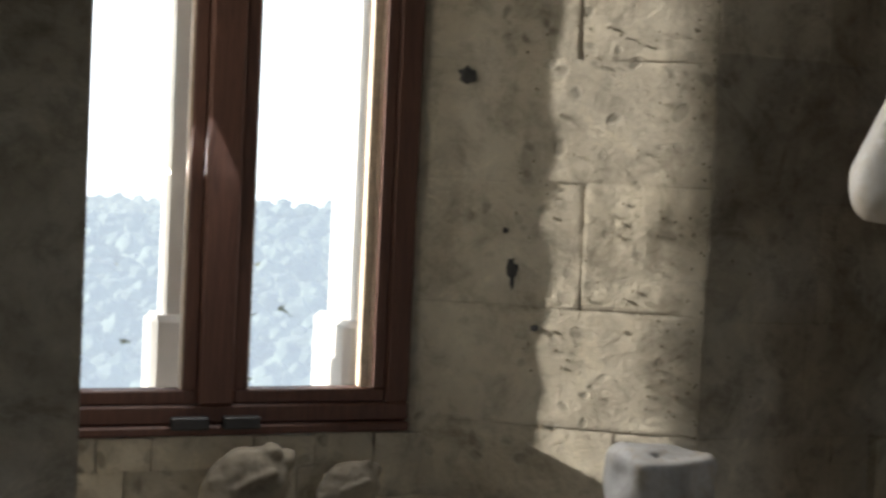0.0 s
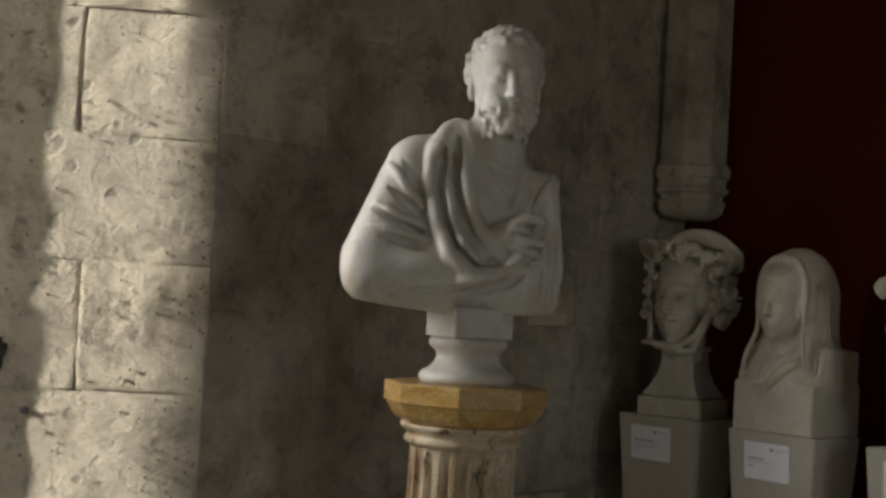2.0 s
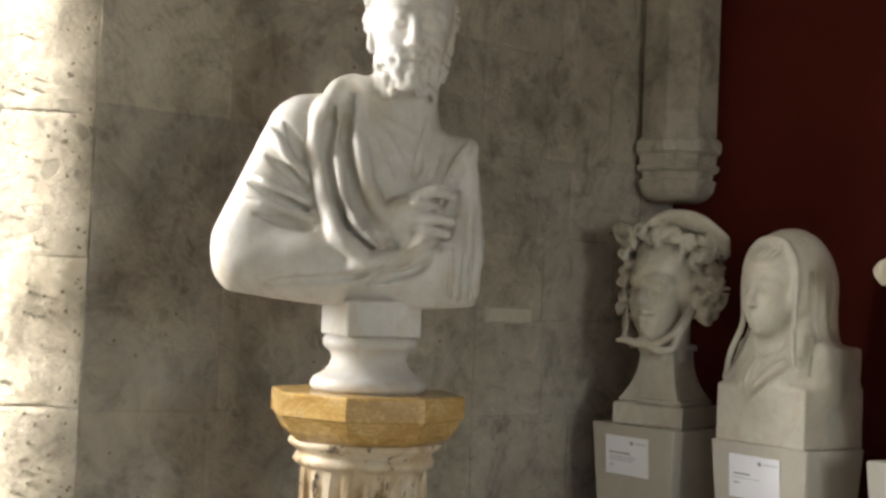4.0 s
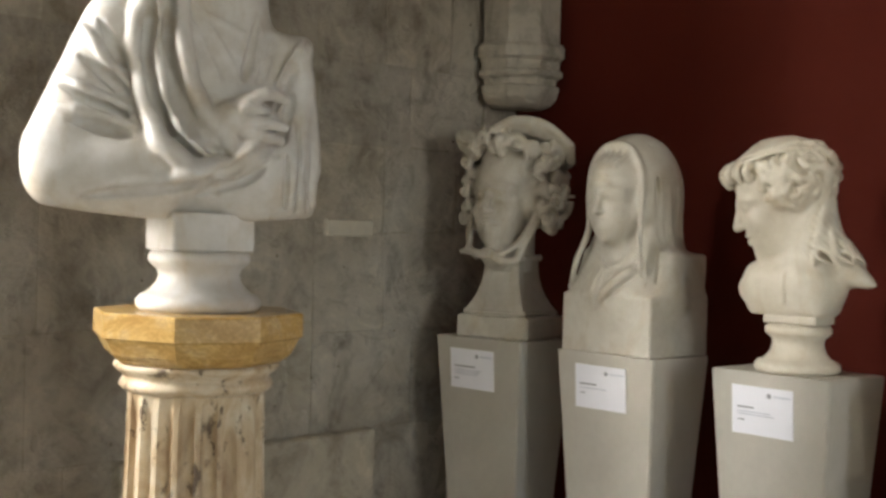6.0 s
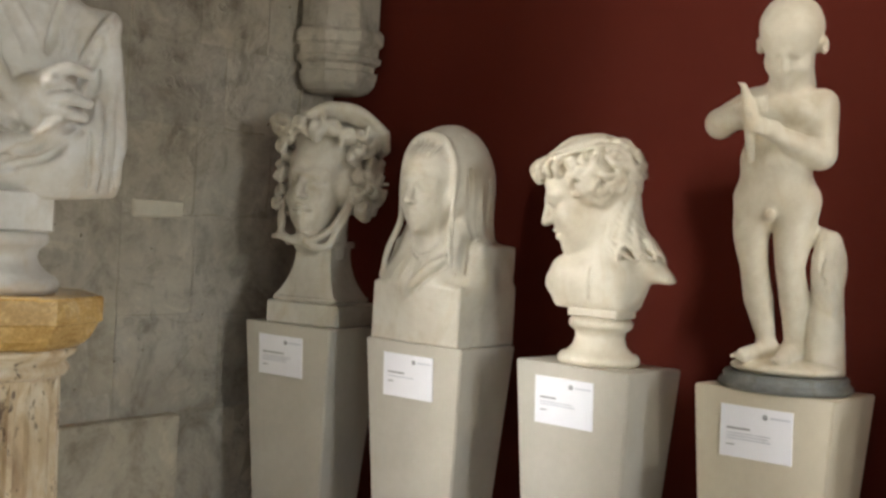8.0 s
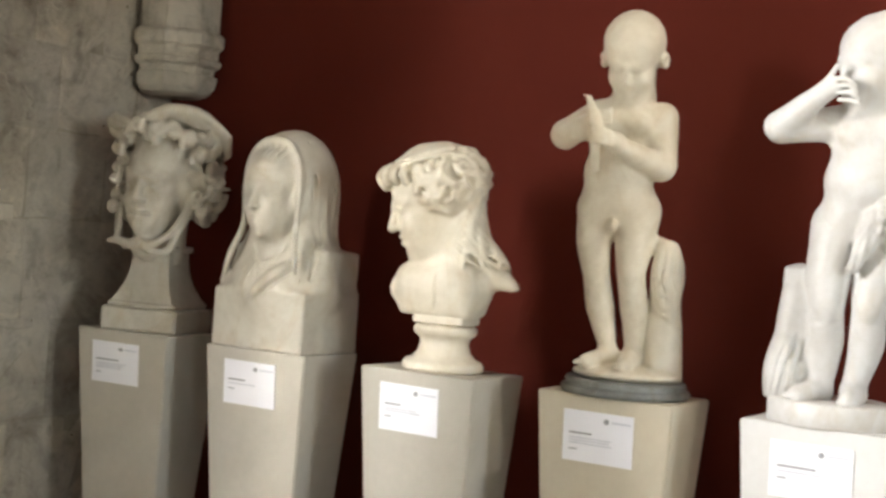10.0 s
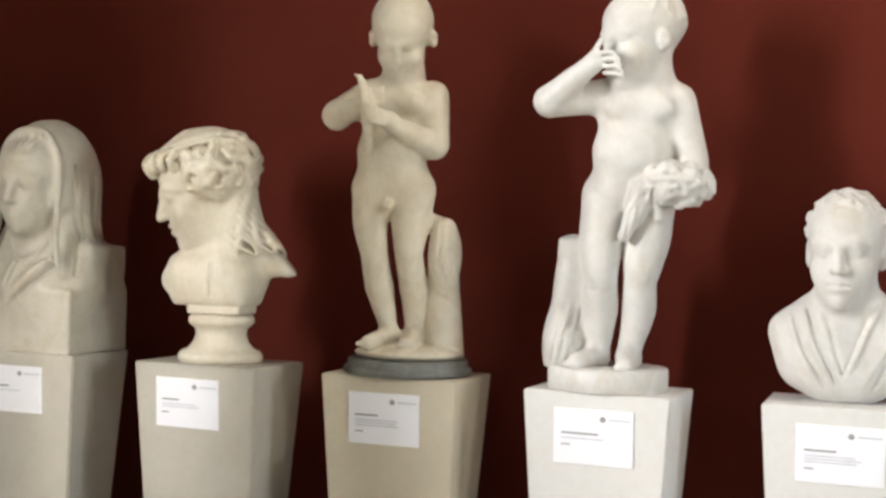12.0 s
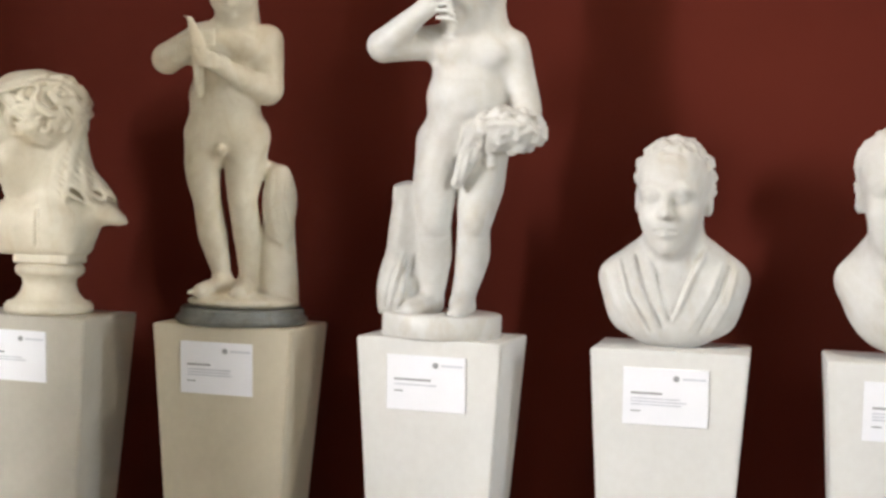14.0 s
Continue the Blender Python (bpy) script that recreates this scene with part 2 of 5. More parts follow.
def lathe(profile, seg=48, flat=None):
    """A body of revolution, or of flat-many sides, from (radius, z) rows."""
    b, k = bmesh.new(), flat or seg
    rings = []
    for r, z in profile:
        rings.append([b.verts.new((r * math.cos(2 * math.pi * (i + 0.5) / k), r * math.sin(2 * math.pi * (i + 0.5) / k), z)) for i in range(k)])
    for a, c in zip(rings, rings[1:]):
        for i in range(k):
            b.faces.new((a[i], a[(i + 1) % k], c[(i + 1) % k], c[i]))
    b.faces.new(rings[0][::-1]), b.faces.new(rings[-1])
    return b


# ------------------------------------------------------------------ the room
CEIL = 4.6
ROOM = [(-2.33, 0.45), (-1.66, -6.5), (EAST_X, -6.5), (EAST_X, 0.45)]


def slab(name, z0, z1, mat, pts, label):
    ob = part(name, prism(pts, z0, z1), mat)
    return tagged(ob, label, name, kind="structure")


OUTER = [(-3.1, 1.2), (-2.5, -7.4), (EAST_X + 0.8, -7.4), (EAST_X + 0.8, 1.2)]
slab("floor", -0.3, 0.0, M_FLOOR, OUTER, "worn grey stone floor of the gallery")
slab("ceiling", CEIL, CEIL + 0.3, M_PLASTER, OUTER, "plain dark timber ceiling")
tagged(part("wall_north", box(-3.1, EAST_X + 0.8, RED_Y, RED_Y + 0.6, 0, CEIL), M_RED), "deep oxblood red painted wall behind the busts", "wall", kind="structure")


def wall_with_openings(name, axis, lo, hi, at0, at1, gaps, z0, z1, mat, label):
    """A straight wall along x or y, of thickness at0..at1, with window openings from z0 to z1."""
    bm = bmesh.new()
    ends = [lo] + [v for g in gaps for v in g] + [hi]
    rows = [(ends[i], ends[i + 1], 0, CEIL) for i in range(0, len(ends), 2)]
    rows += [(a, b, c, d) for a, b in gaps for c, d in ((0, z0), (z1, CEIL))]
    for a, b, c, d in rows:
        if axis == "x":
            box(a, b, at0, at1, c, d, bm=bm)
        else:
            box(at0, at1, a, b, c, d, bm=bm)
    return tagged(part(name, bm, mat), label, "wall", kind="structure")


# out of view; the opening around y -4.95 is added for the fill lamp
wall_with_openings("wall_east", "y", -7.4, RED_Y, EAST_X, EAST_X + 0.6, ((-5.55, -4.35), (-2.4, -1.2)), 1.2, 2.9, M_STONE, "unseen plain stone wall with a window opening and an added second one")
tagged(part("wall_south", box(-2.5, EAST_X, -7.1, -6.5, 0, CEIL), M_STONE), "plain stone end wall", "wall", kind="structure")

# the stone wall with the deep splayed window recess
EDGE_R, EDGE_L, JAMB_R, JAMB_L, DEEP = 2.235, 3.995, 2.97, 4.15, 0.5
SILL, HEAD = 0.79, 3.4
west = thing("wall_west", WALL)
tagged(west, "old grey limestone block wall with a deep window recess", "wall", kind="structure")
part("core", prism([(-0.05, -0.7), (0.0, -0.003), (EDGE_R - 0.012, -0.003), (JAMB_R - 0.012, -DEEP - 0.004), (JAMB_R - 0.012, -0.7)][::1], 0, CEIL), M_MORTAR, west)
part("core", prism([(JAMB_L + 0.05, -0.7), (JAMB_L, -DEEP), (EDGE_L, 0.0), (7.2, 0.0), (7.2, -0.7)], 0, CEIL), M_STONE, west)
part("apron", box(JAMB_R - 0.3, JAMB_L + 0.1, -0.68, -DEEP + 0.02, 0, SILL - 0.24), M_MORTAR, west)
part("lintel", box(JAMB_R - 0.9, JAMB_L + 0.2, -0.69, -0.02, HEAD, CEIL - 0.01), M_STONE, west)
part("bench", box(2.5, 4.12, -DEEP, -0.16, 0, 0.56, 0.012), M_REVEAL, west, "worn cream stone seat in the window recess")

tagged(part("backdrop_ground", box(-2600, -2.9, -2500, 2500, -14.2, -14.0), M_GROUND), "hazy green hillside far below the window", "hillside", kind="structure")

# ------------------------------------------------------------------ window in the recess
def window():
    w = thing("window_1", WALL)
    tagged(w, "dark brown wooden casement window with two tall panes", "window", kind="structure")
    n0, n1 = -DEEP - 0.06, -DEEP + 0.03
    fr = bmesh.new()
    for a in ((JAMB_R, JAMB_R + 0.075, SILL + 0.055, HEAD - 0.06), (JAMB_L - 0.075, JAMB_L, SILL + 0.055, HEAD - 0.06), (JAMB_R, JAMB_L, SILL, SILL + 0.055), (JAMB_R, JAMB_L, HEAD - 0.06, HEAD)):
        box(a[0], a[1], n0, n1, a[2], a[3], 0.006, fr)
    part("window_frame", fr, M_WOOD, w)
    mid = 3.565
    part("mullion", box(mid - 0.052, mid + 0.052, n0, n1 + 0.012, SILL + 0.056, HEAD - 0.061, 0.008), M_WOOD, w)
    for lo, hi in ((JAMB_R + 0.077, mid - 0.054), (mid + 0.054, JAMB_L - 0.077)):
        s = bmesh.new()
        z0, z1, k = SILL + 0.058, HEAD - 0.063, 0.04
        for a in ((lo, lo + k, z0 + k, z1 - k), (hi - k, hi, z0 + k, z1 - k), (lo, hi, z0, z0 + k), (lo, hi, z1 - k, z1)):
            box(a[0], a[1], n0 + 0.01, n1 - 0.008, a[2], a[3], 0.004, s)
        sash = part("sash", s, M_WOOD, w)
        b = bmesh.new()
        for x in (lo + k, hi - k - 0.006):
            box(x, x + 0.006, n0 + 0.03, n1 - 0.02, z0 + k, z1 - k, 0.001, b)
        part("glazing_bead", b, M_LIT_WOOD, sash, "glazing bead paled to look lit")
        # pale strip laid on for the lit inner face of the stile
        if lo < 3.2:
            part("lit_edge", box(lo + k + 0.007, lo + k + 0.036, n0 + 0.02, n1 - 0.03, z0 + k, z1 - k, 0.003), M_LIT_WOOD, sash, "sash edge strip coloured pale to look lit")
        pane = part("pane", box(lo + k - 0.003, hi - k + 0.003, n0 + 0.035, n0 + 0.04, z0 + k - 0.003, z1 - k + 0.003), M_GLASS, sash)
        pane.visible_shadow = False
    for x in (mid - 0.13, mid + 0.02):
        part("hinge_block", box(x, x + 0.11, n1, n1 + 0.03, SILL - 0.012, SILL + 0.025, 0.004), M_IRON, w)
    part("window_sill", box(JAMB_R, JAMB_L, n0, -DEEP + 0.045, SILL - 0.03, SILL - 0.002, 0.006), M_WOOD, w)


# sash wood paled in colour as if window light fell on it
M_LIT_WOOD = plain("lit_pale_wood", (0.5, 0.4, 0.3), 0.6, 30, 0.2)
window()


# ------------------------------------------------------------------ pedestals with their cards
PED_D, PED_H, TAPER = 0.248, 1.10, 0.068
CARD_W, CARD_H = 0.18, 0.1228
PED_WIDTHS = (0.347, 0.347, 0.347, 0.345, 0.332, 0.335, 0.335)


def card_lines(k):
    """Heading, text and date bars of a card: x, z from its top left, length, height, dark."""
    r = random.Random(70 + k)
    rows = [(0.125, 0.018, 0.048, 0.004, 0), (0.018, 0.052, 0.045 + 0.045 * r.random(), 0.0042, 1)]
    z = 0.064
    for i in range(r.choice((1, 2, 3, 3))):
        rows.append((0.018, z, 0.08 + 0.05 * r.random(), 0.0028, 0))
        z += 0.0065
    rows.append((0.018, z + 0.008, 0.02, 0.0028, 1))
    return rows


def pedestal(k, x, y, yaw, ox, oz, mat, label):
    width = PED_WIDTHS[k]
    p = thing("pedestal", pose(x, y, 0, 0, 0, math.degrees(yaw)))
    tagged(p, label, "pedestal", "pedestals along the red wall")
    b = bmesh.new()
    t = TAPER
    lo = [b.verts.new(v) for v in ((t, t, 0), (width - t, t, 0), (width - t, PED_D - t, 0), (t, PED_D - t, 0))]
    hi = [b.verts.new(v) for v in ((0, 0, PED_H), (width, 0, PED_H), (width, PED_D, PED_H), (0, PED_D, PED_H))]
    b.faces.new(lo[::-1]), b.faces.new(hi)
    for i in range(4):
        b.faces.new((lo[i], lo[(i + 1) % 4], hi[(i + 1) % 4], hi[i]))
    bmesh.ops.bevel(b, geom=list(b.edges), offset=0.0035, segments=2, affect="EDGES")
    part("body", b, mat, p)
    slope = t / PED_H
    lean = math.degrees(math.atan(slope))
    c = part("label_card", box(0, CARD_W, -0.003, 0.0, -CARD_H, 0, 0.0006), M_CARD, p, "white printed information card", m=pose(ox, slope * oz - 0.001, PED_H - oz, lean, 0, 0))
    lg = bmesh.new()
    bmesh.ops.create_cone(lg, cap_ends=True, segments=12, radius1=0.0065, radius2=0.0065, depth=0.0012)
    bmesh.ops.rotate(lg, verts=lg.verts, matrix=Matrix.Rotation(math.pi / 2, 3, "X"))
    bmesh.ops.translate(lg, verts=lg.verts, vec=(0.112, -0.0036, -0.02))
    part("round_mark", lg, M_INK, c)
    for lx, lz, w, h, dark in card_lines(k):
        part("print_line", box(lx, lx + w, -0.0042, -0.003, -lz - h, -lz), M_INK if dark else M_INK_PALE, c)
    return p


PEDS = [
    (-2.117, -0.081, 0.072, 0.063, 0.035, M_PED_GREY, "tapering pale grey stone pedestal under the snake-haired head"),
    (-1.609, -0.067, 0.032, 0.071, 0.034, M_PED_GREY, "tapering pale grey stone pedestal under the veiled bust"),
    (-1.078, -0.053, -0.002, 0.066, 0.034, M_PED_GREY, "tapering grey-beige stone pedestal under the curly-haired bust"),
    (-0.571, -0.019, 0.029, 0.073, 0.037, M_PED_BEIGE, "tapering warm beige stone pedestal under a child statue"),
    (-0.060, -0.030, -0.003, 0.073, 0.035, M_PED_WHITE, "tapering off-white stone pedestal under the white child statue"),
    (0.455, 0.018, 0.04, 0.073, 0.036, M_PED_WHITE, "tapering off-white stone pedestal under the short-haired bust"),
    (0.945, 0.03, 0.05, 0.073, 0.036, M_PED_WHITE, "tapering off-white stone pedestal under the cloaked bust"),
]
for k, row in enumerate(PEDS):
    pedestal(k, *row)


def ped_top(k, rz=0.0, dx=0.0, dy=0.0):
    x, y, yaw = PEDS[k][:3]
    m = pose(x, y, PED_H, 0, 0, math.degrees(yaw)) @ pose(PED_WIDTHS[k] / 2 + dx, PED_D / 2 + dy, 0, 0, 0, 0)
    return Matrix.Translation(m.translation) @ pose(0, 0, 0, 0, 0, rz)


# ------------------------------------------------------------------ fluted column
COL = Vector((-1.364, -1.395, 0))


def column():
    c = thing("column", pose(COL.x, COL.y, 0, 0, 0, 7))
    tagged(c, "fluted marble column with an ochre octagonal top slab", "column")
    cap = lathe([(0.168, 1.158), (0.181, 1.166), (0.193, 1.178), (0.203, 1.196), (0.209, 1.208), (0.216, 1.212), (0.216, 1.257), (0.212, 1.261)], flat=8)
    part("abacus", cap, M_OCHRE, c, "ochre veined marble slab with eight sides", m=pose(0, 0, 0, 0, 0, 18))
    neck = lathe([(0.138, 1.098), (0.15, 1.104), (0.156, 1.112), (0.152, 1.122), (0.146, 1.126), (0.15, 1.134), (0.162, 1.142), (0.168, 1.15), (0.166, 1.157)], 64)
    part("necking", neck, M_COLUMN, c, smooth=True)
    b = bmesh.new()
    flutes, per = 20, 8
    rings = []
    for z in [0.16 + i * 0.94 / 24 for i in range(25)]:
        r = 0.138 + 0.022 * (1 - (z - 0.16) / 0.94)
        fade = min(1.0, max(0.0, (1.085 - z) / 0.03)) * min(1.0, max(0.0, (z - 0.18) / 0.03))
        ring = []
        for i in range(flutes * per):
            s = (i % per) / per
            dip = 0.016 * fade * math.sqrt(max(0.0, 1 - ((s - 0.5) / 0.36) ** 2)) if abs(s - 0.5) < 0.36 else 0
            a = 2 * math.pi * i / (flutes * per)
            ring.append(b.verts.new(((r - dip) * math.cos(a), (r - dip) * math.sin(a), z)))
        rings.append(ring)
    for a, d in zip(rings, rings[1:]):
        for i in range(len(a)):
            b.faces.new((a[i], a[(i + 1) % len(a)], d[(i + 1) % len(a)], d[i]))
    part("shaft", b, M_COLUMN, c)
    part("base", lathe([(0.2, 0.0), (0.2, 0.06), (0.185, 0.07), (0.19, 0.1), (0.17, 0.12), (0.165, 0.15), (0.162, 0.165)], 48), M_COLUMN, c)


column()


# ------------------------------------------------------------------ corner shaft on its corbel
def corbel():
    c = thing("corbelled_shaft", WALL @ pose(0.105, 0.1, 0))
    tagged(c, "grey limestone corner shaft resting on a moulded corbel", "shaft", kind="structure")

    def ring(rows):
        return lathe([(r * 1.0, z) for r, z in rows], flat=8)

    part("corbel", ring([(0.085, 1.845), (0.115, 1.855), (0.132, 1.875), (0.139, 1.9), (0.141, 1.915), (0.128, 1.92), (0.132, 1.94), (0.15, 1.95), (0.152, 1.965), (0.14, 1.972), (0.142, 2.0), (0.156, 2.012), (0.158, 2.045), (0.145, 2.06)]), M_STONE, c)
    part("shaft", ring([(0.138, 2.06), (0.138, CEIL)]), M_STONE, c)


corbel()

# ------------------------------------------------------------------ ceiling spotlight
def spotlight():
    t = thing("spotlight", pose(SPOT.x, SPOT.y, SPOT.z))
    tagged(t, "small dark metal spotlight on a stem under the ceiling", "spotlight")
    aim = look((0, 0, 0), SPOT_AIM - SPOT)
    can = lathe([(0.055, 0.012), (0.058, 0.02), (0.058, 0.15), (0.05, 0.165), (0.02, 0.17)], 24)
    bmesh.ops.delete(can, geom=[f for f in can.faces if len(f.verts) > 4 and f.calc_center_median().z < 0.02], context="FACES")
    part("can", can, M_IRON, t, m=aim, smooth=True)
    top = aim @ Vector((0, 0, 0.165))
    part("stem", lathe([(0.009, 0.0), (0.009, CEIL - SPOT.z - top.z - 0.02)], 12), M_IRON, t, m=pose(*top))
    part("ceiling_rose", lathe([(0.05, -0.03), (0.055, -0.02), (0.055, 0.0)], 24), M_IRON, t, m=pose(top.x, top.y, CEIL - SPOT.z))


spotlight()

# ------------------------------------------------------------------ carving helpers
class Clay:
    """A body of blended round forms on a grid, made into one mesh."""

    def __init__(self, lo, hi, h):
        self.lo, self.h = np.array(lo, float), h
        self.n = np.ceil((np.array(hi) - self.lo) / h).astype(int) + 1
        self.ax = [self.lo[i] + h * np.arange(self.n[i]) for i in range(3)]
        self.F = np.full(self.n, 0.06, np.float32)
        self.turn_to()

    def turn_to(self, at=(0, 0, 0), yaw=0, pitch=0, roll=0, scale=1.0):
        """Turn and place of the parts that follow. pitch > 0 looks down."""
        self.R = np.array(Euler((radians(pitch), radians(roll), radians(yaw)), "XYZ").to_matrix())
        self.T, self.s = np.array(at, float), scale
        return self

    def region(self, centre, radius):
        c, r = self.R @ (np.array(centre, float) * self.s) + self.T, radius * self.s + 0.03
        a = np.clip(np.floor((c - r - self.lo) / self.h).astype(int), 0, self.n)
        b = np.clip(np.ceil((c + r - self.lo) / self.h).astype(int) + 1, 0, self.n)
        sl = tuple(slice(i, j) for i, j in zip(a, b))
        if any(j <= i for i, j in zip(a, b)):
            return None, None
        X, Y, Z = np.meshgrid(*(self.ax[i][sl[i]] - self.T[i] for i in range(3)), indexing="ij", sparse=True)
        Ri = self.R.T / self.s
        return sl, [Ri[i, 0] * X + Ri[i, 1] * Y + Ri[i, 2] * Z for i in range(3)]

    def put(self, sl, d, k, cut):
        d = (d * self.s).astype(np.float32)
        f, k = self.F[sl], max(k * self.s, 1e-5)
        if cut:
            h = np.maximum(k - np.abs(f + d), 0) / k
            self.F[sl] = np.maximum(f, -d) + h * h * k * 0.25
        else:
            h = np.maximum(k - np.abs(f - d), 0) / k
            self.F[sl] = np.minimum(f, d) - h * h * k * 0.25

    def ball(self, c, r, k=0.02, cut=False, turn=(0, 0, 0)):
        r = np.array([r, r, r] if np.isscalar(r) else r, float)
        sl, p = self.region(c, r.max())
        if sl is None:
            return
        q = [p[i] - c[i] for i in range(3)]
        if any(turn):
            m = np.array(Euler([radians(a) for a in turn]).to_matrix()).T
            q = [m[i, 0] * q[0] + m[i, 1] * q[1] + m[i, 2] * q[2] for i in range(3)]
        k0 = np.sqrt(sum((q[i] / r[i]) ** 2 for i in range(3)))
        k1 = np.sqrt(sum((q[i] / r[i] ** 2) ** 2 for i in range(3))) + 1e-9
        self.put(sl, k0 * (k0 - 1) / k1, k, cut)

    def limb(self, a, b, r1, r2=None, k=0.02, cut=False):
        a, b, r2 = np.array(a, float), np.array(b, float), r1 if r2 is None else r2
        sl, p = self.region((a + b) / 2, np.linalg.norm(b - a) / 2 + max(r1, r2))
        if sl is None:
            return
        ba = b - a
        q = [p[i] - a[i] for i in range(3)]
        h = np.clip(sum(q[i] * ba[i] for i in range(3)) / (ba @ ba + 1e-12), 0, 1)
        self.put(sl, np.sqrt(sum((q[i] - h * ba[i]) ** 2 for i in range(3))) - (r1 + (r2 - r1) * h), k, cut)

    def path(self, pts, r, k=0.01, cut=False, steps=5, taper=1.0):
        """A tube along a smooth curve. r: one radius, or that of each point."""
        P = np.array(pts, float)
        Q = np.vstack([2 * P[0] - P[1], P, 2 * P[-1] - P[-2]])
        R = np.full(len(P), r, float) if np.isscalar(r) else np.array(r, float)
        out, rad = [], []
        for i in range(len(P) - 1):
            for t in np.arange(steps) / steps:
                a, b, c, d = Q[i : i + 4]
                out.append(0.5 * (2 * b + (c - a) * t + (2 * a - 5 * b + 4 * c - d) * t * t + (3 * b - a - 3 * c + d) * t ** 3))
                rad.append(R[i] + (R[i + 1] - R[i]) * t)
        out.append(P[-1]), rad.append(R[-1])
        out = np.array(out)
        mid, big = (out.min(0) + out.max(0)) / 2, max(rad)
        sl, p = self.region(mid, np.linalg.norm(out - mid, axis=1).max() + big)
        if sl is None:
            return
        d = None
        for a, b, r1, r2 in zip(out, out[1:], rad, rad[1:]):
            ba = b - a
            q = [p[i] - a[i] for i in range(3)]
            h = np.clip(sum(q[i] * ba[i] for i in range(3)) / (ba @ ba + 1e-12), 0, 1)
            e = np.sqrt(sum((q[i] - h * ba[i]) ** 2 for i in range(3))) - (r1 + (r2 - r1) * h)
            d = e if d is None else np.minimum(d, e)
        self.put(sl, d, k, cut)

    def block(self, c, half, rnd=0.01, k=0.01, cut=False):
        half = np.array(half, float)
        sl, p = self.region(c, np.linalg.norm(half))
        if sl is None:
            return
        q = [np.abs(p[i] - c[i]) - half[i] + rnd for i in range(3)]
        out = np.sqrt(sum(np.maximum(v, 0) ** 2 for v in q)) + np.minimum(np.maximum(np.maximum(q[0], q[1]), q[2]), 0) - rnd
        self.put(sl, out, k, cut)

    def front(self, x, z, default=0.0):
        """The y of the front surface at (x, z)."""
        i, k = (int(round((v - self.lo[a]) / self.h)) for v, a in ((x, 0), (z, 2)))
        if not (0 <= i < self.n[0] and 0 <= k < self.n[2]):
            return default
        hit = np.nonzero(self.F[i, :, k] < 0)[0]
        return self.ax[1][hit[0]] if len(hit) else default

    def fold(self, pts, r, k=0.012, sink=0.3, cut=False, steps=5):
        """A ridge or groove of cloth that follows the front surface, from (x, z) rows."""
        self.turn_to()
        P = np.array(pts, float)
        fine = [P[0]] + [P[i] + (P[i + 1] - P[i]) * j / 3 for i in range(len(P) - 1) for j in (1, 2, 3)]
        R = [r] * len(P) if np.isscalar(r) else list(r)
        rad = [R[0]] + [R[i] + (R[i + 1] - R[i]) * j / 3 for i in range(len(P) - 1) for j in (1, 2, 3)]
        base, rr = [], []
        for (x, z), q in zip(fine, rad):
            y = self.front(x, z, None)
            if y is not None and (not base or abs(y - base[-1][1]) < 0.09):
                base.append((x, y + (0.1 if cut else sink) * q, z))
                rr.append(q)
        if len(base) > 1:
            rr[0], rr[-1] = rr[0] * 0.55, rr[-1] * 0.55
            self.path(base, rr, k, cut, 3)

    def floor_cut(self, z, sag=0.0):
        X, Y, Z = np.meshgrid(*self.ax, indexing="ij", sparse=True)
        self.F = np.maximum(self.F, (z + sag * X * X - Z).astype(np.float32))

    def back_cut(self, y):
        self.F = np.maximum(self.F, (self.ax[1][None, :, None] - y).astype(np.float32))

    def rough(self, amount, size, seed=0):
        """Uneven hand-carved surface."""
        rg = np.random.RandomState(seed)
        shape = np.maximum((self.n * self.h / size).astype(int), 2) + 2
        g = rg.rand(*shape)
        for a in range(3):
            pos = (np.arange(self.n[a]) * self.h / size)
            i = np.minimum(pos.astype(int), shape[a] - 2)
            t = pos - i
            t = t * t * (3 - 2 * t)
            sh = [1, 1, 1]
            sh[a] = -1
            g = np.take(g, i, a) * (1 - t).reshape(sh) + np.take(g, i + 1, a) * t.reshape(sh)
        self.F += (amount * (g - 0.5)).astype(np.float32)

    def mesh(self):
        """One smooth skin through the zero level (surface nets), as a bmesh."""
        F = self.F
        F[0], F[-1], F[:, 0], F[:, -1], F[:, :, 0], F[:, :, -1] = (0.05,) * 6
        n = self.n
        acc, cnt = np.zeros((*(n - 1), 3), np.float32), np.zeros(n - 1, np.float32)
        for a in range(3):
            o = [i for i in range(3) if i != a]
            s0 = [slice(None)] * 3
            s1 = [slice(None)] * 3
            s0[a], s1[a] = slice(0, -1), slice(1, None)
            f0, f1 = F[tuple(s0)], F[tuple(s1)]
            cross = (f0 < 0) != (f1 < 0)
            t = np.where(cross, f0 / np.where(cross, f0 - f1, 1), 0)
            for u in (0, 1):
                for v in (0, 1):
                    sl = [slice(None)] * 3
                    sl[o[0]], sl[o[1]] = slice(u, n[o[0]] - 1 + u), slice(v, n[o[1]] - 1 + v)
                    c, tt = cross[tuple(sl)], t[tuple(sl)]
                    cnt += c
                    acc[..., a] += tt
                    acc[..., o[0]] += u * c
                    acc[..., o[1]] += v * c
        used = cnt > 0
        ids = -np.ones(n - 1, int)
        idx = np.argwhere(used)
        ids[used] = np.arange(len(idx))
        verts = self.lo + self.h * (idx + acc[used] / cnt[used][:, None])
        quads = []
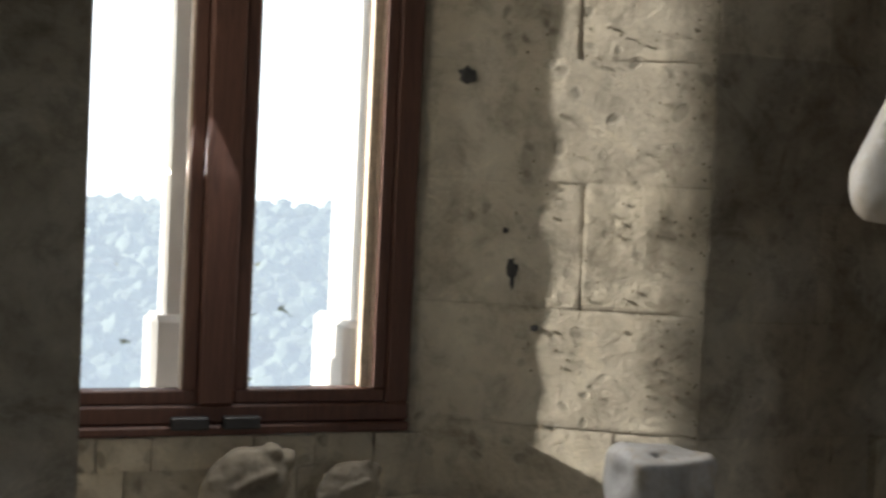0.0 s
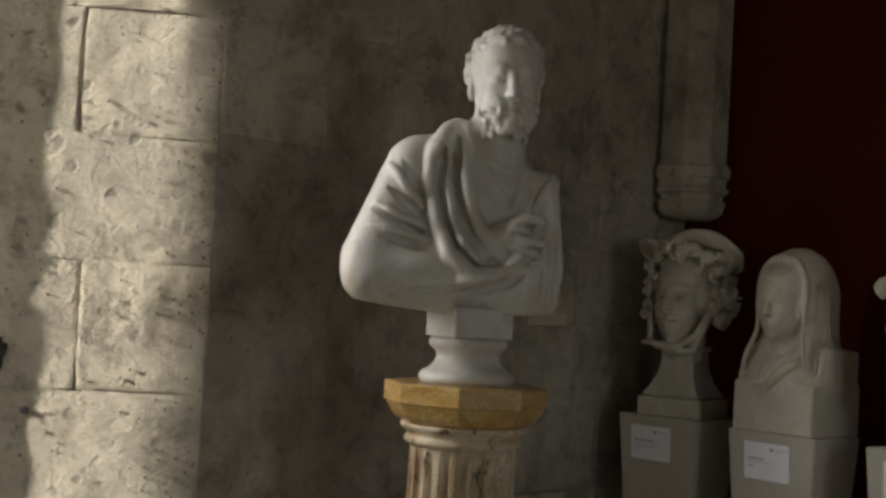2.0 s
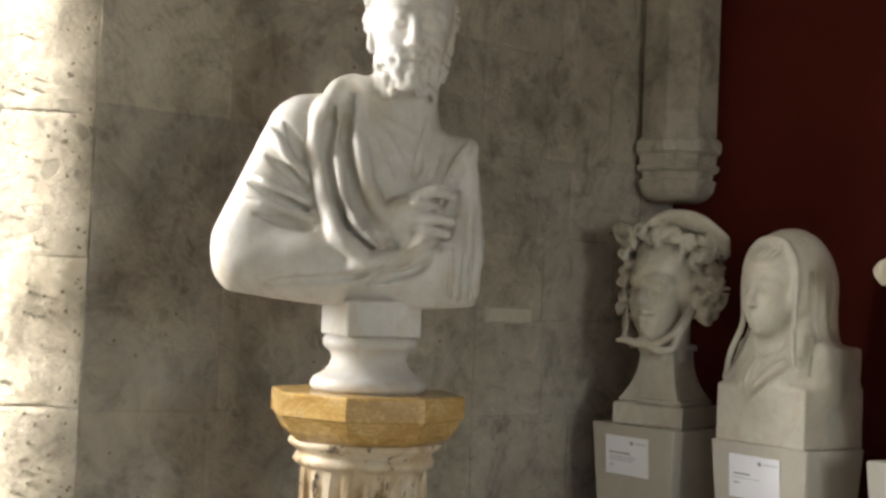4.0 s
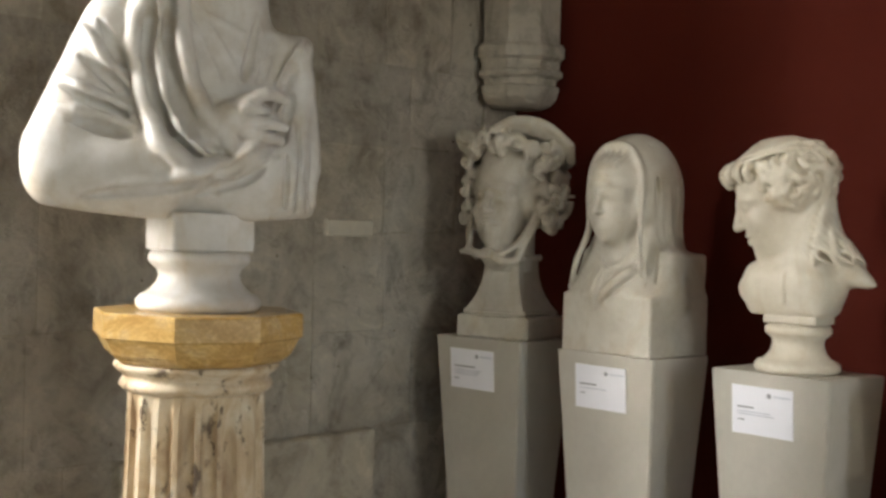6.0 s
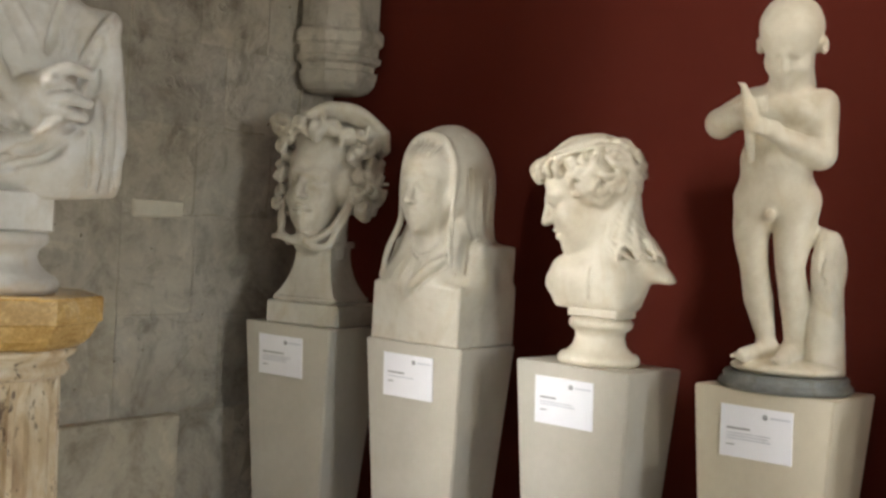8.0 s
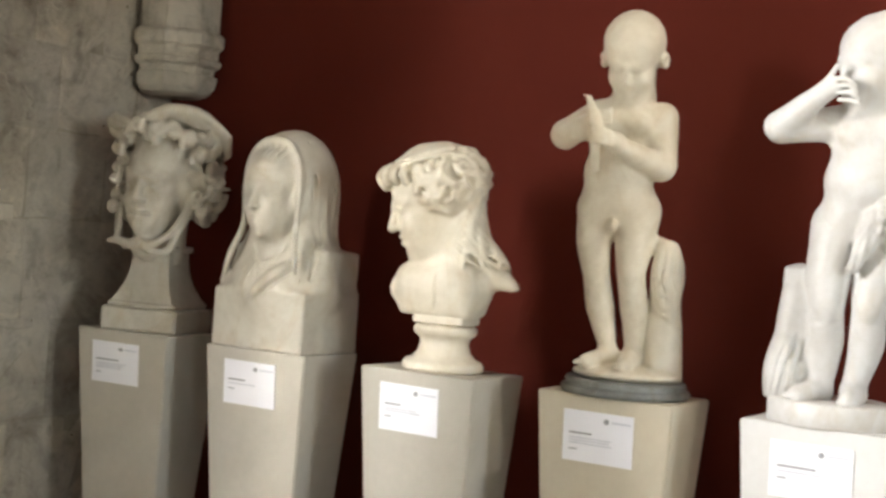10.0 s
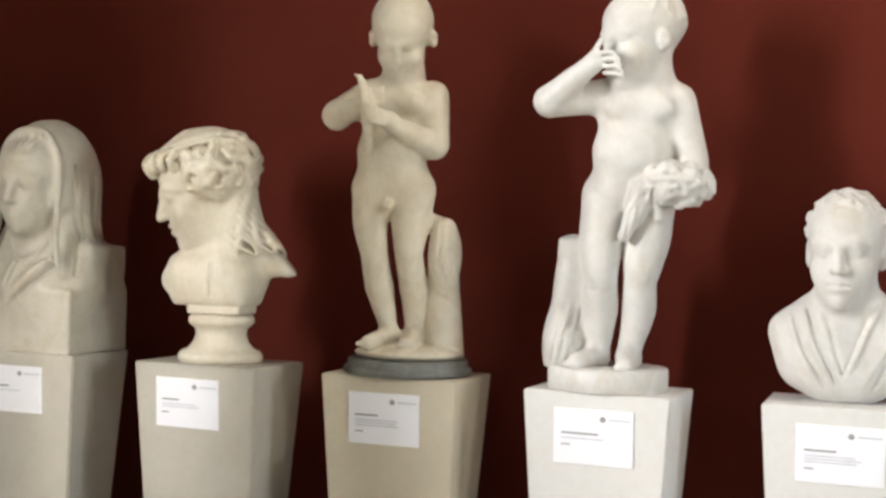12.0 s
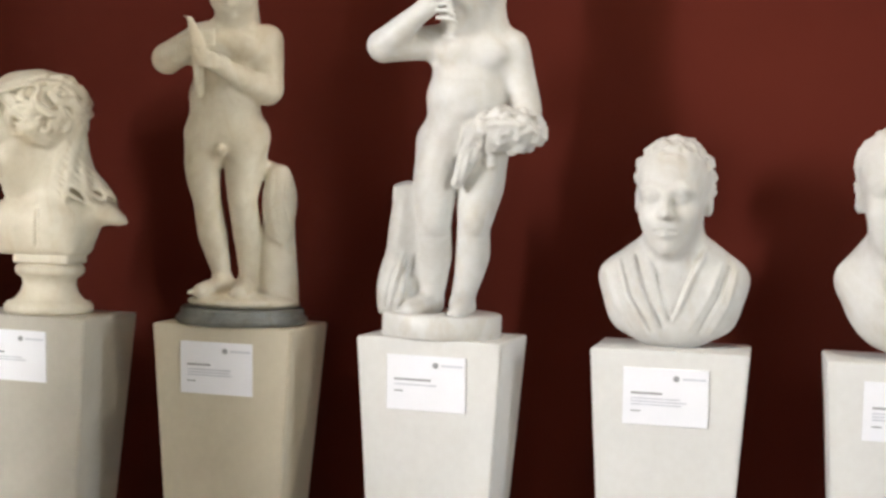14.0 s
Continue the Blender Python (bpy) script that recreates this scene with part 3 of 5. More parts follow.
        for a in range(3):
            o = [(a + 1) % 3, (a + 2) % 3]
            s0 = [slice(1, -1)] * 3
            s1 = [slice(1, -1)] * 3
            s0[a], s1[a] = slice(0, -1), slice(1, None)
            in0, in1 = F[tuple(s0)] < 0, F[tuple(s1)] < 0
            at = np.argwhere(in0 != in1)
            flip = in1[in0 != in1]
            pos = at.copy()
            pos[:, o[0]] += 1
            pos[:, o[1]] += 1
            q = []
            for u, v in ((1, 1), (0, 1), (0, 0), (1, 0)):
                p = pos.copy()
                p[:, o[0]] -= u
                p[:, o[1]] -= v
                q.append(ids[p[:, 0], p[:, 1], p[:, 2]])
            q = np.stack(q, 1)
            q[flip] = q[flip][:, ::-1]
            quads.append(q)
        return verts, np.concatenate(quads)


def finish(name, clay, mat, m, label, category, group="", extra=None):
    """The carved skin and any turned or squared base as one mesh."""
    verts, quads = clay.mesh()
    me = bpy.data.meshes.new(name)
    me.from_pydata(verts.tolist(), [], quads.tolist())
    me.polygons.foreach_set("use_smooth", [True] * len(me.polygons))
    if extra:
        bm = bmesh.new()
        bm.from_mesh(me)
        for e, smooth in extra:
            for f in e.faces:
                f.smooth = smooth
            join(bm, e)
        bm.normal_update()
        bm.to_mesh(me)
        bm.free()
    me.materials.append(mat)
    ob = new(name, me)
    ob.matrix_basis = m
    return tagged(ob, label, category, group)


def face(S, child=False, beard=False):
    """A head in the current frame: chin at -0.115, crown at 0.125, looking along -y."""
    S.ball((0, 0.02, 0.035), (0.08, 0.098, 0.09), 0.02)
    S.ball((0, -0.035, 0.05), (0.066, 0.056, 0.058), 0.03)
    S.ball((0, -0.028, -0.03), (0.06, 0.068, 0.082), 0.03)
    S.ball((0, -0.048, -0.075), (0.042, 0.042, 0.042), 0.03)
    S.ball((0, -0.08, -0.101), (0.018, 0.014, 0.016), 0.015)
    for s in (-1, 1):
        f = 1.25 if child else 1.0
        S.ball((s * 0.036, -0.062, -0.034), 0.022 * f, 0.025)
        S.ball((s * 0.032, -0.1, 0.004), (0.019, 0.014, 0.01) if child else (0.02, 0.016, 0.012), 0.016, True)
        S.ball((s * 0.03, -0.078, 0.002), (0.015, 0.013, 0.012), 0.004)
        S.path([(s * 0.046, -0.078, 0.004), (s * 0.031, -0.092, 0.011), (s * 0.016, -0.088, 0.004)], 0.0035, 0.004, steps=3)
        S.path([(s * 0.052, -0.068, 0.018), (s * 0.032, -0.088, 0.026), (s * 0.008, -0.092, 0.017)], 0.005 if child else 0.0065, 0.016, steps=3)
        S.ball((s * 0.01, -0.1, -0.033), (0.0065, 0.008, 0.0065), 0.008)
        S.ball((s * 0.075, 0.014, -0.008), (0.01, 0.019, 0.029), 0.008, turn=(12, 0, s * 12))
        S.ball((s * 0.086, 0.008, -0.004), (0.006, 0.009, 0.015), 0.006, True)
    S.limb((0, -0.092, 0.014), (0, -0.113 if not child else -0.106, -0.031), 0.008, 0.0115, 0.01)
    S.path([(-0.021, -0.085, -0.062), (-0.006, -0.099, -0.057), (0.006, -0.099, -0.057), (0.021, -0.085, -0.062)], 0.0038, 0.008, steps=3)
    S.path([(-0.017, -0.086, -0.071), (0, -0.097, -0.073), (0.017, -0.086, -0.071)], 0.0065, 0.008, steps=3)
    S.path([(-0.022, -0.088, -0.065), (0, -0.104, -0.065), (0.022, -0.088, -0.065)], 0.0025, 0.004, True, steps=3)
    S.limb((0, 0.02, -0.05), (0, 0.03, -0.19), 0.052, 0.056, 0.03)
    if beard:
        rg = random.Random(5)
        for i in range(110):
            a = rg.uniform(-1.25, 1.25)
            z = rg.uniform(-0.125, -0.045)
            w = 0.068 - 0.02 * max(0, (-0.07 - z) / 0.05)
            if abs(a) < 0.35 and z > -0.082:
                continue
            c = (w * math.sin(a), -0.02 - (w + 0.012) * math.cos(a) * 1.0, z)
            S.ball(c, (0.0075, 0.0075, 0.0095), 0.003)


def curls(S, count, seed, keep, size=0.014, length=0.03, centre=(0, 0.02, 0.04), radii=(0.086, 0.104, 0.093), k=0.005):
    """Carved locks over the skull where keep(x, y, z of the unit way) holds."""
    rg = random.Random(seed)
    made = 0
    while made < count:
        v = Vector((rg.gauss(0, 1), rg.gauss(0, 1), rg.gauss(0, 1))).normalized()
        if not keep(v):
            continue
        made += 1
        side = v.cross(Vector((rg.gauss(0, 1), rg.gauss(0, 1), rg.gauss(0, 1)))).normalized()
        up = v.cross(side)
        c = Vector([centre[i] + v[i] * radii[i] for i in range(3)])
        w = size * rg.uniform(0.6, 1.1)
        curl = rg.choice((-1, 1)) * length * 0.6
        S.path([c - side * length * 0.6, c + up * curl * 0.5 + v * w * 0.3, c + side * length * 0.6], [w * 0.55, w * 0.7, w * 0.35], k, steps=3)


def round_base(rows, seg=48):
    return lathe(rows, seg), True

# ------------------------------------------------------------------ the statues
def toga_bust():
    S = Clay((-0.4, -0.24, 0.12), (0.3, 0.2, 1.0), 0.0047)
    S.ball((-0.01, 0.02, 0.42), (0.19, 0.115, 0.23), 0.03)
    S.ball((-0.1, 0.0, 0.285), (0.225, 0.12, 0.115), 0.03)
    S.limb((-0.16, 0.02, 0.57), (-0.272, -0.01, 0.3), 0.068, 0.07, 0.04)
    S.limb((-0.285, -0.02, 0.265), (-0.02, -0.075, 0.32), 0.06, 0.055, 0.04)
    S.limb((-0.15, 0.02, 0.585), (0.0, 0.03, 0.63), 0.055, 0.055, 0.03)
    S.limb((0.06, 0.03, 0.57), (0.15, 0.03, 0.5), 0.065, 0.05, 0.03)
    S.limb((0.175, 0.02, 0.53), (0.18, 0.0, 0.22), 0.045, 0.055, 0.03)
    S.ball((0.1, -0.01, 0.29), (0.12, 0.1, 0.14), 0.03)
    S.limb((0.04, 0.02, 0.55), (0.055, 0.0, 0.72), 0.066, 0.06, 0.04)
    S.limb((-0.19, 0.0, 0.56), (-0.287, -0.01, 0.33), 0.052, 0.058, 0.04)
    # rolled edge of the cloth: three ridges with deep grooves between
    for pts, r in (
        ([(-0.139, 0.614), (-0.144, 0.529), (-0.123, 0.428), (-0.100, 0.335), (-0.042, 0.285), (0.043, 0.285), (0.121, 0.324)], 0.022), ([(-0.094, 0.641), (-0.102, 0.536), (-0.084, 0.428), (-0.057, 0.362), (-0.007, 0.320)], 0.019), ([(-0.056, 0.668), (-0.056, 0.552), (-0.040, 0.459), (-0.009, 0.393), (0.043, 0.335), (0.105, 0.320)], 0.02),
    ):
        S.fold(pts, r, 0.003, -0.45)
    S.turn_to()
    S.path([(-0.12, -0.06, 0.61), (-0.095, -0.03, 0.65), (-0.06, 0.01, 0.672), (-0.02, 0.05, 0.672)], [0.026, 0.027, 0.026, 0.024], 0.025)
    for pts in ([(-0.115, 0.606), (-0.123, 0.513), (-0.105, 0.420), (-0.077, 0.351), (-0.026, 0.308)], [(-0.074, 0.637), (-0.079, 0.513), (-0.065, 0.420), (-0.038, 0.358), (0.012, 0.320)]):
        S.fold(pts, 0.0165, 0.003, cut=True)
    # gathers over the upper arm
    for pts, r in (([(-0.245, 0.56), (-0.2, 0.495), (-0.158, 0.45)], 0.011), ([(-0.305, 0.47), (-0.22, 0.424), (-0.155, 0.4)], 0.011), ([(-0.325, 0.405), (-0.22, 0.386), (-0.148, 0.362)], 0.01)):
        S.fold(pts, r * 1.15, 0.004, -0.35)
    for pts in ([(-0.21, 0.57), (-0.185, 0.52), (-0.162, 0.485)], [(-0.25, 0.5), (-0.2, 0.462), (-0.16, 0.43)], [(-0.285, 0.44), (-0.21, 0.404), (-0.155, 0.382)], [(-0.27, 0.372), (-0.2, 0.357), (-0.15, 0.342)]):
        S.fold(pts, [0.005, 0.015, 0.012], 0.004, cut=True)
    # long folds under the forearm and up to the far shoulder
    S.fold([(-0.197, 0.242), (-0.080, 0.262), (0.043, 0.300), (0.136, 0.358)], 0.013, 0.014, 0.0)
    S.fold([(-0.235, 0.225), (-0.080, 0.245), (0.043, 0.283), (0.144, 0.351), (0.187, 0.459), (0.207, 0.529)], 0.0135, 0.003, cut=True)
    S.fold([(-0.019, 0.236), (0.074, 0.268), (0.136, 0.320)], 0.011, 0.005, cut=True)
    for pts in ([(0.210, 0.444), (0.221, 0.219)], [(0.192, 0.405), (0.181, 0.211)], [(0.156, 0.320), (0.163, 0.204)], [(0.202, 0.320), (0.207, 0.211)]):
        S.fold(pts, 0.0095, 0.003, cut=True)
    for pts in ([(0.216, 0.490), (0.229, 0.227)], [(0.200, 0.428), (0.196, 0.211)], [(0.173, 0.382), (0.169, 0.204)]):
        S.fold(pts, 0.011, 0.012, 0.0)
    S.fold([(0.221, 0.560), (0.183, 0.513), (0.144, 0.451)], 0.014, 0.008, -0.2)
    S.fold([(0.121, 0.629), (0.144, 0.591), (0.117, 0.513), (0.094, 0.459)], 0.013, 0.008, -0.2)
    S.fold([(0.156, 0.591), (0.128, 0.529), (0.098, 0.465)], 0.011, 0.008, cut=True)
    S.fold([(0.206, 0.529), (0.171, 0.474), (0.144, 0.428)], 0.01, 0.008, cut=True)
    for pts in ([(-0.019, 0.602), (0.043, 0.571), (0.074, 0.558), (0.105, 0.571)], [(-0.038, 0.583), (-0.011, 0.521), (0.020, 0.459)], [(0.067, 0.552), (0.090, 0.513), (0.094, 0.482)], [(-0.003, 0.575), (0.028, 0.521), (0.051, 0.482)]):
        S.fold(pts, 0.005, 0.007, 0.0)
    S.limb((0.135, 0.0, 0.54), (0.198, -0.01, 0.545), 0.03, 0.022, 0.02)
    S.limb((0.195, -0.02, 0.54), (0.215, -0.01, 0.3), 0.022, 0.03, 0.02)
    S.fold([(0.2, 0.56), (0.165, 0.5), (0.135, 0.44)], 0.012, 0.004, -0.3)
    S.fold([(0.185, 0.53), (0.155, 0.47), (0.135, 0.41)], 0.011, 0.004, cut=True)
    S.fold([(0.1, 0.6), (0.085, 0.53), (0.07, 0.47)], 0.011, 0.003, cut=True)
    # hand that holds the cloth
    y = S.front(0.06, 0.38, -0.12) - 0.012
    S.turn_to()
    S.ball((0.05, y, 0.385), (0.05, 0.03, 0.042), 0.008)
    for z0, z1, x1 in ((0.42, 0.437, 0.145), (0.4, 0.41, 0.11), (0.378, 0.38, 0.146), (0.358, 0.352, 0.138)):
        S.path([(0.06, y - 0.015, z0), (x1 - 0.04, y - 0.032, z1), (x1, y - 0.012, z1 - 0.006)], [0.0145, 0.0135, 0.011], 0.002, steps=3)
    S.floor_cut(0.183, 0.25)
    S.turn_to((0.062, -0.005, 0.792), yaw=-6, scale=1.18)
    face(S, beard=True)
    curls(S, 210, 3, lambda v: (v.z > 0.25 or v.y > -0.1) and v.z > -0.45 and not (v.y < -0.55 and v.z < 0.6), 0.016, 0.017, radii=(0.079, 0.098, 0.087), k=0.003)
    curls(S, 55, 4, lambda v: v.y < -0.3 and 0.45 < v.z < 0.85, 0.014, 0.018, radii=(0.074, 0.112, 0.092), k=0.003)
    S.turn_to()
    S.rough(0.002, 0.03, 2)
    base = [round_base([(0.118, 0.0), (0.126, 0.008), (0.127, 0.02), (0.118, 0.032), (0.108, 0.036), (0.1, 0.042), (0.088, 0.055), (0.082, 0.07), (0.086, 0.085), (0.098, 0.094), (0.103, 0.1), (0.103, 0.112), (0.098, 0.12), (0.085, 0.121)])]
    sq = box(-0.086, 0.086, -0.086, 0.086, 0.1205, 0.2, 0.004)
    bmesh.ops.rotate(sq, verts=sq.verts, matrix=Matrix.Rotation(radians(12), 3, "Z"))
    base.append((sq, False))
    finish("bust", S, M_MARBLE, pose(COL.x, COL.y, 1.261, 0, 0, 67), "white marble bust of a bearded man in a toga", "bust", extra=base)


def snake_head():
    S = Clay((-0.25, -0.24, 0.2), (0.26, 0.22, 0.72), 0.0046)
    S.turn_to((0, -0.02, 0.425), yaw=0, pitch=-4, scale=1.26)
    face(S)
    S.turn_to((0.012, -0.03, 0.44), yaw=0, pitch=-4, scale=1.46)
    S.ball((0, 0.03, 0.08), (0.08, 0.09, 0.07), 0.02)
    for s in (-1, 1):
        S.ball((s * 0.058, 0.03, 0.01), (0.036, 0.06, 0.075), 0.015)
    # wings over the brow: a broad one swept back, a broken stub on the other side
    for j in range(6):
        q = 0.011 * j
        S.path([(0.0 + 0.004 * j, -0.09 + q * 0.5, 0.128 - q * 0.2), (0.045, -0.08 + q * 0.4, 0.148 - q * 0.3), (0.1, -0.05 + q * 0.5, 0.142 - q * 0.5), (0.142 - q * 0.25, -0.012 + q * 0.6, 0.105 - q * 0.6)], [0.008, 0.0095, 0.0095, 0.007], 0.006)
    for j in range(3):
        S.path([(-0.05, -0.075 + 0.012 * j, 0.115), (-0.09, -0.06 + 0.016 * j, 0.125 - 0.006 * j), (-0.122 + 0.004 * j, -0.03 + 0.02 * j, 0.128 - 0.012 * j)], [0.01, 0.012, 0.008], 0.006)
    rg = random.Random(11)
    # thick curls round the brow and down beside the cheeks
    for a, z, r in ((-1.3, 0.05, 1.0), (-1.2, 0.015, 0.9), (-1.35, -0.02, 0.8), (-0.95, 0.085, 1.0), (-0.6, 0.1, 1.0), (-0.2, 0.108, 1.0), (0.2, 0.108, 1.0), (0.55, 0.1, 1.05), (0.9, 0.088, 1.1), (1.15, 0.055, 1.15), (1.25, 0.015, 1.15), (1.35, -0.025, 1.1), (1.5, -0.06, 1.0), (1.6, 0.04, 1.2), (1.7, -0.01, 1.2), (2.1, 0.02, 1.2), (2.2, -0.04, 1.0), (-1.7, 0.03, 1.1), (-1.9, -0.02, 1.1), (-2.2, 0.02, 1.1), (1.45, 0.09, 1.1), (-1.5, 0.09, 1.0)):
        R = 0.09 + 0.008 * r
        cx, cy, cz = R * math.sin(a), 0.012 - R * 1.04 * math.cos(a), z
        tx, ty = math.cos(a), math.sin(a)
        w0, turn = 0.016 * r, rg.uniform(0, 6.28)
        pts = [(cx + tx * w0 * q * math.cos(turn + 5.0 * q), cy + ty * w0 * q * math.cos(turn + 5.0 * q) - 0.004 * (1 - q) * math.cos(a), cz + w0 * q * math.sin(turn + 5.0 * q)) for q in (0.15, 0.45, 0.75, 1.0, 1.25)]
        S.path(pts, [0.008 * r, 0.0085 * r, 0.0085 * r, 0.008 * r, 0.005 * r], 0.0035, steps=3)
        S.ball((cx * 0.9, cy * 0.9 + 0.001, cz), 0.014 * r, 0.008)
    curls(S, 90, 12, lambda v: v.z > 0.45 or (v.y > 0.2 and v.z > -0.4), 0.02, 0.026, centre=(0, 0.02, 0.055), radii=(0.094, 0.106, 0.09), k=0.004)
    # heavy locks that swell beside the face, and the flared stub of a wing
    for i in range(30):
        s = 1 if i % 3 else -1
        a, z = s * rg.uniform(1.0, 1.9), rg.uniform(-0.06, 0.1)
        R = 0.1 + (0.012 if s > 0 else 0.0)
        cx, cy, turn = R * math.sin(a), 0.012 - R * 1.04 * math.cos(a), rg.uniform(0, 6.28)
        S.path([(cx + 0.014 * q * math.cos(turn + 4.6 * q), cy - 0.004 + 0.01 * q * math.sin(a), z + 0.014 * q * math.sin(turn + 4.6 * q)) for q in (0.2, 0.55, 0.9, 1.25)], [0.0085, 0.008, 0.0075, 0.004], 0.002, steps=3)
    for j in range(5):
        S.path([(-0.055, -0.06 + 0.014 * j, 0.085 + 0.008 * j), (-0.1, -0.045 + 0.016 * j, 0.1 + 0.006 * j), (-0.134 + 0.004 * j, -0.02 + 0.016 * j, 0.128 - 0.006 * j)], [0.011, 0.011, 0.007], 0.004)
    S.turn_to((0.004, -0.025, 0.428), yaw=0, pitch=-4, scale=1.3)
    # thin snakes from the temples, knotted under the chin
    S.path([(-0.086, -0.02, -0.02), (-0.088, -0.035, -0.06), (-0.075, -0.055, -0.1), (-0.06, -0.068, -0.126)], 0.0062, 0.003)
    S.path([(-0.08, -0.03, -0.02), (-0.074, -0.05, -0.06), (-0.066, -0.06, -0.1), (-0.07, -0.07, -0.128)], 0.0055, 0.003)
    S.path([(-0.088, -0.06, -0.13), (-0.05, -0.078, -0.13), (-0.01, -0.085, -0.138), (0.03, -0.08, -0.136), (0.062, -0.06, -0.11), (0.08, -0.04, -0.07), (0.088, -0.02, -0.03)], [0.006, 0.009, 0.01, 0.01, 0.009, 0.008, 0.008], 0.003)
    S.path([(-0.04, -0.07, -0.142), (0.0, -0.085, -0.128), (0.035, -0.085, -0.148), (0.066, -0.066, -0.145), (0.078, -0.05, -0.11), (0.09, -0.03, -0.066), (0.095, -0.015, -0.03)], [0.007, 0.009, 0.01, 0.0095, 0.008, 0.007, 0.007], 0.003)
    S.limb((0, -0.02, -0.1), (0, -0.045, -0.135), 0.04, 0.035, 0.01)
    S.turn_to()
    S.limb((0, 0.01, 0.2), (0, 0.0, 0.34), 0.06, 0.065, 0.02)
    S.rough(0.0025, 0.02, 4)
    base = [(box(-0.128, 0.128, -0.11, 0.11, 0.0, 0.07, 0.006), False), (box(-0.115, 0.115, -0.098, 0.098, 0.0705, 0.088, 0.006), False)]
    b = bmesh.new()
    rings = []
    for i in range(9):
        t = i / 8
        w = 0.062 + 0.042 * (1 - t) ** 2.4
        rings.append([b.verts.new((x * w, y * w * 0.94, 0.0885 + 0.15 * t)) for x, y in ((-1, -1), (1, -1), (1, 1), (-1, 1))])
    for p, q in zip(rings, rings[1:]):
        for i in range(4):
            b.faces.new((p[i], p[(i + 1) % 4], q[(i + 1) % 4], q[i]))
    b.faces.new(rings[0][::-1]), b.faces.new(rings[-1])
    base += [(b, False), (box(-0.072, 0.072, -0.068, 0.068, 0.239, 0.258, 0.004), False)]
    finish("snake_haired_head", S, M_MARBLE_AGED, ped_top(0, 14, 0.012, 0.012), "aged marble head with snakes for hair and winged cap", "bust", extra=base)


def veiled_bust():
    S = Clay((-0.24, -0.27, -0.02), (0.24, 0.2, 0.66), 0.0046)
    S.block((0, 0.0, 0.08), (0.157, 0.125, 0.085), 0.006, 0.01)
    S.block((0, 0.045, 0.14), (0.157, 0.08, 0.143), 0.008, 0.03)
    S.ball((0, -0.03, 0.17), (0.15, 0.105, 0.1), 0.05)
    for s in (-1, 1):
        S.limb((s * 0.06, -0.02, 0.3), (s * 0.125, -0.03, 0.185), 0.06, 0.045, 0.05)
    # hood, its fall behind the neck and over the shoulders
    S.ball((0.004, -0.008, 0.462), (0.117, 0.147, 0.154), 0.02)
    S.limb((0.004, 0.01, 0.43), (0, 0.03, 0.24), 0.108, 0.12, 0.04)
    for j in range(6):
        a = 1.25 + 0.3 * j
        S.path([(0.07 * math.sin(a), -0.01 - 0.085 * math.cos(a), 0.575), (0.117 * math.sin(a), -0.01 - 0.134 * math.cos(a), 0.46), (0.124 * math.sin(a), 0.0 - 0.124 * math.cos(a), 0.34), (0.14 * math.sin(a), 0.02 - 0.1 * math.cos(a), 0.24)], [0.004, 0.006, 0.007, 0.005], 0.012, j % 2 == 0)
    S.block((0.0, -0.25, 0.6), (0.2, 0.145, 0.26), 0.01, 0.012, True)
    S.ball((0.0, -0.14, 0.44), (0.086, 0.085, 0.132), 0.008, True)
    S.ball((-0.002, -0.14, 0.31), (0.062, 0.05, 0.05), 0.02, True)
    S.limb((0, -0.04, 0.36), (0, -0.035, 0.24), 0.058, 0.064, 0.02)
    S.turn_to((0.0, -0.058, 0.437), yaw=-3, pitch=4, scale=1.06)
    face(S)
    # the thin veil lies smooth over brow, cheeks and mouth
    S.ball((0, -0.036, 0.04), (0.072, 0.056, 0.078), 0.014)
    S.ball((0, -0.05, -0.05), (0.054, 0.046, 0.056), 0.016)
    for s in (-1, 1):
        S.ball((s * 0.03, -0.064, 0.004), (0.028, 0.02, 0.022), 0.014)
    S.turn_to()
    # thin rim of the hood
    rim = [(-0.163, -0.085, 0.18), (-0.125, -0.105, 0.26), (-0.09, -0.1, 0.34), (-0.092, -0.1, 0.44), (-0.084, -0.1, 0.52), (-0.05, -0.1, 0.57), (0.004, -0.1, 0.585), (0.056, -0.1, 0.57), (0.09, -0.1, 0.52), (0.098, -0.1, 0.44), (0.096, -0.104, 0.34), (0.105, -0.112, 0.26), (0.122, -0.112, 0.2)]
    S.path(rim, [0.006, 0.009, 0.009, 0.007, 0.006, 0.006, 0.006, 0.006, 0.006, 0.007, 0.009, 0.01, 0.005], 0.014)
    for x in (0.116, 0.136):
        S.fold([(x - 0.02, 0.36), (x - 0.006, 0.29), (x + 0.004, 0.2)], 0.0055, 0.005, cut=True)
    for x in (-0.045, -0.028, -0.01, 0.01, 0.028, 0.045):
        S.fold([(x * 0.9, 0.52), (x, 0.548), (x * 1.05, 0.565)], [0.003, 0.005, 0.005], 0.004, cut=True)
    # gathered gown below the bare neck
    for j in range(7):
        x = -0.1 + 0.026 * j
        S.fold([(x * 0.55, 0.262 - 0.2 * abs(x)), (x * 0.8, 0.2), (-0.01 + x * 0.75, 0.13 + 0.2 * abs(x + 0.02))], [0.004, 0.007, 0.004], 0.004, 0.1)
    S.fold([(-0.058, 0.29), (-0.03, 0.252), (0.0, 0.238), (0.03, 0.252), (0.058, 0.29)], 0.006, 0.004, -0.2)
    S.fold([(0.095, 0.26), (0.045, 0.215), (0.0, 0.165), (-0.03, 0.125)], [0.008, 0.016, 0.014, 0.006], 0.006, 0.0)
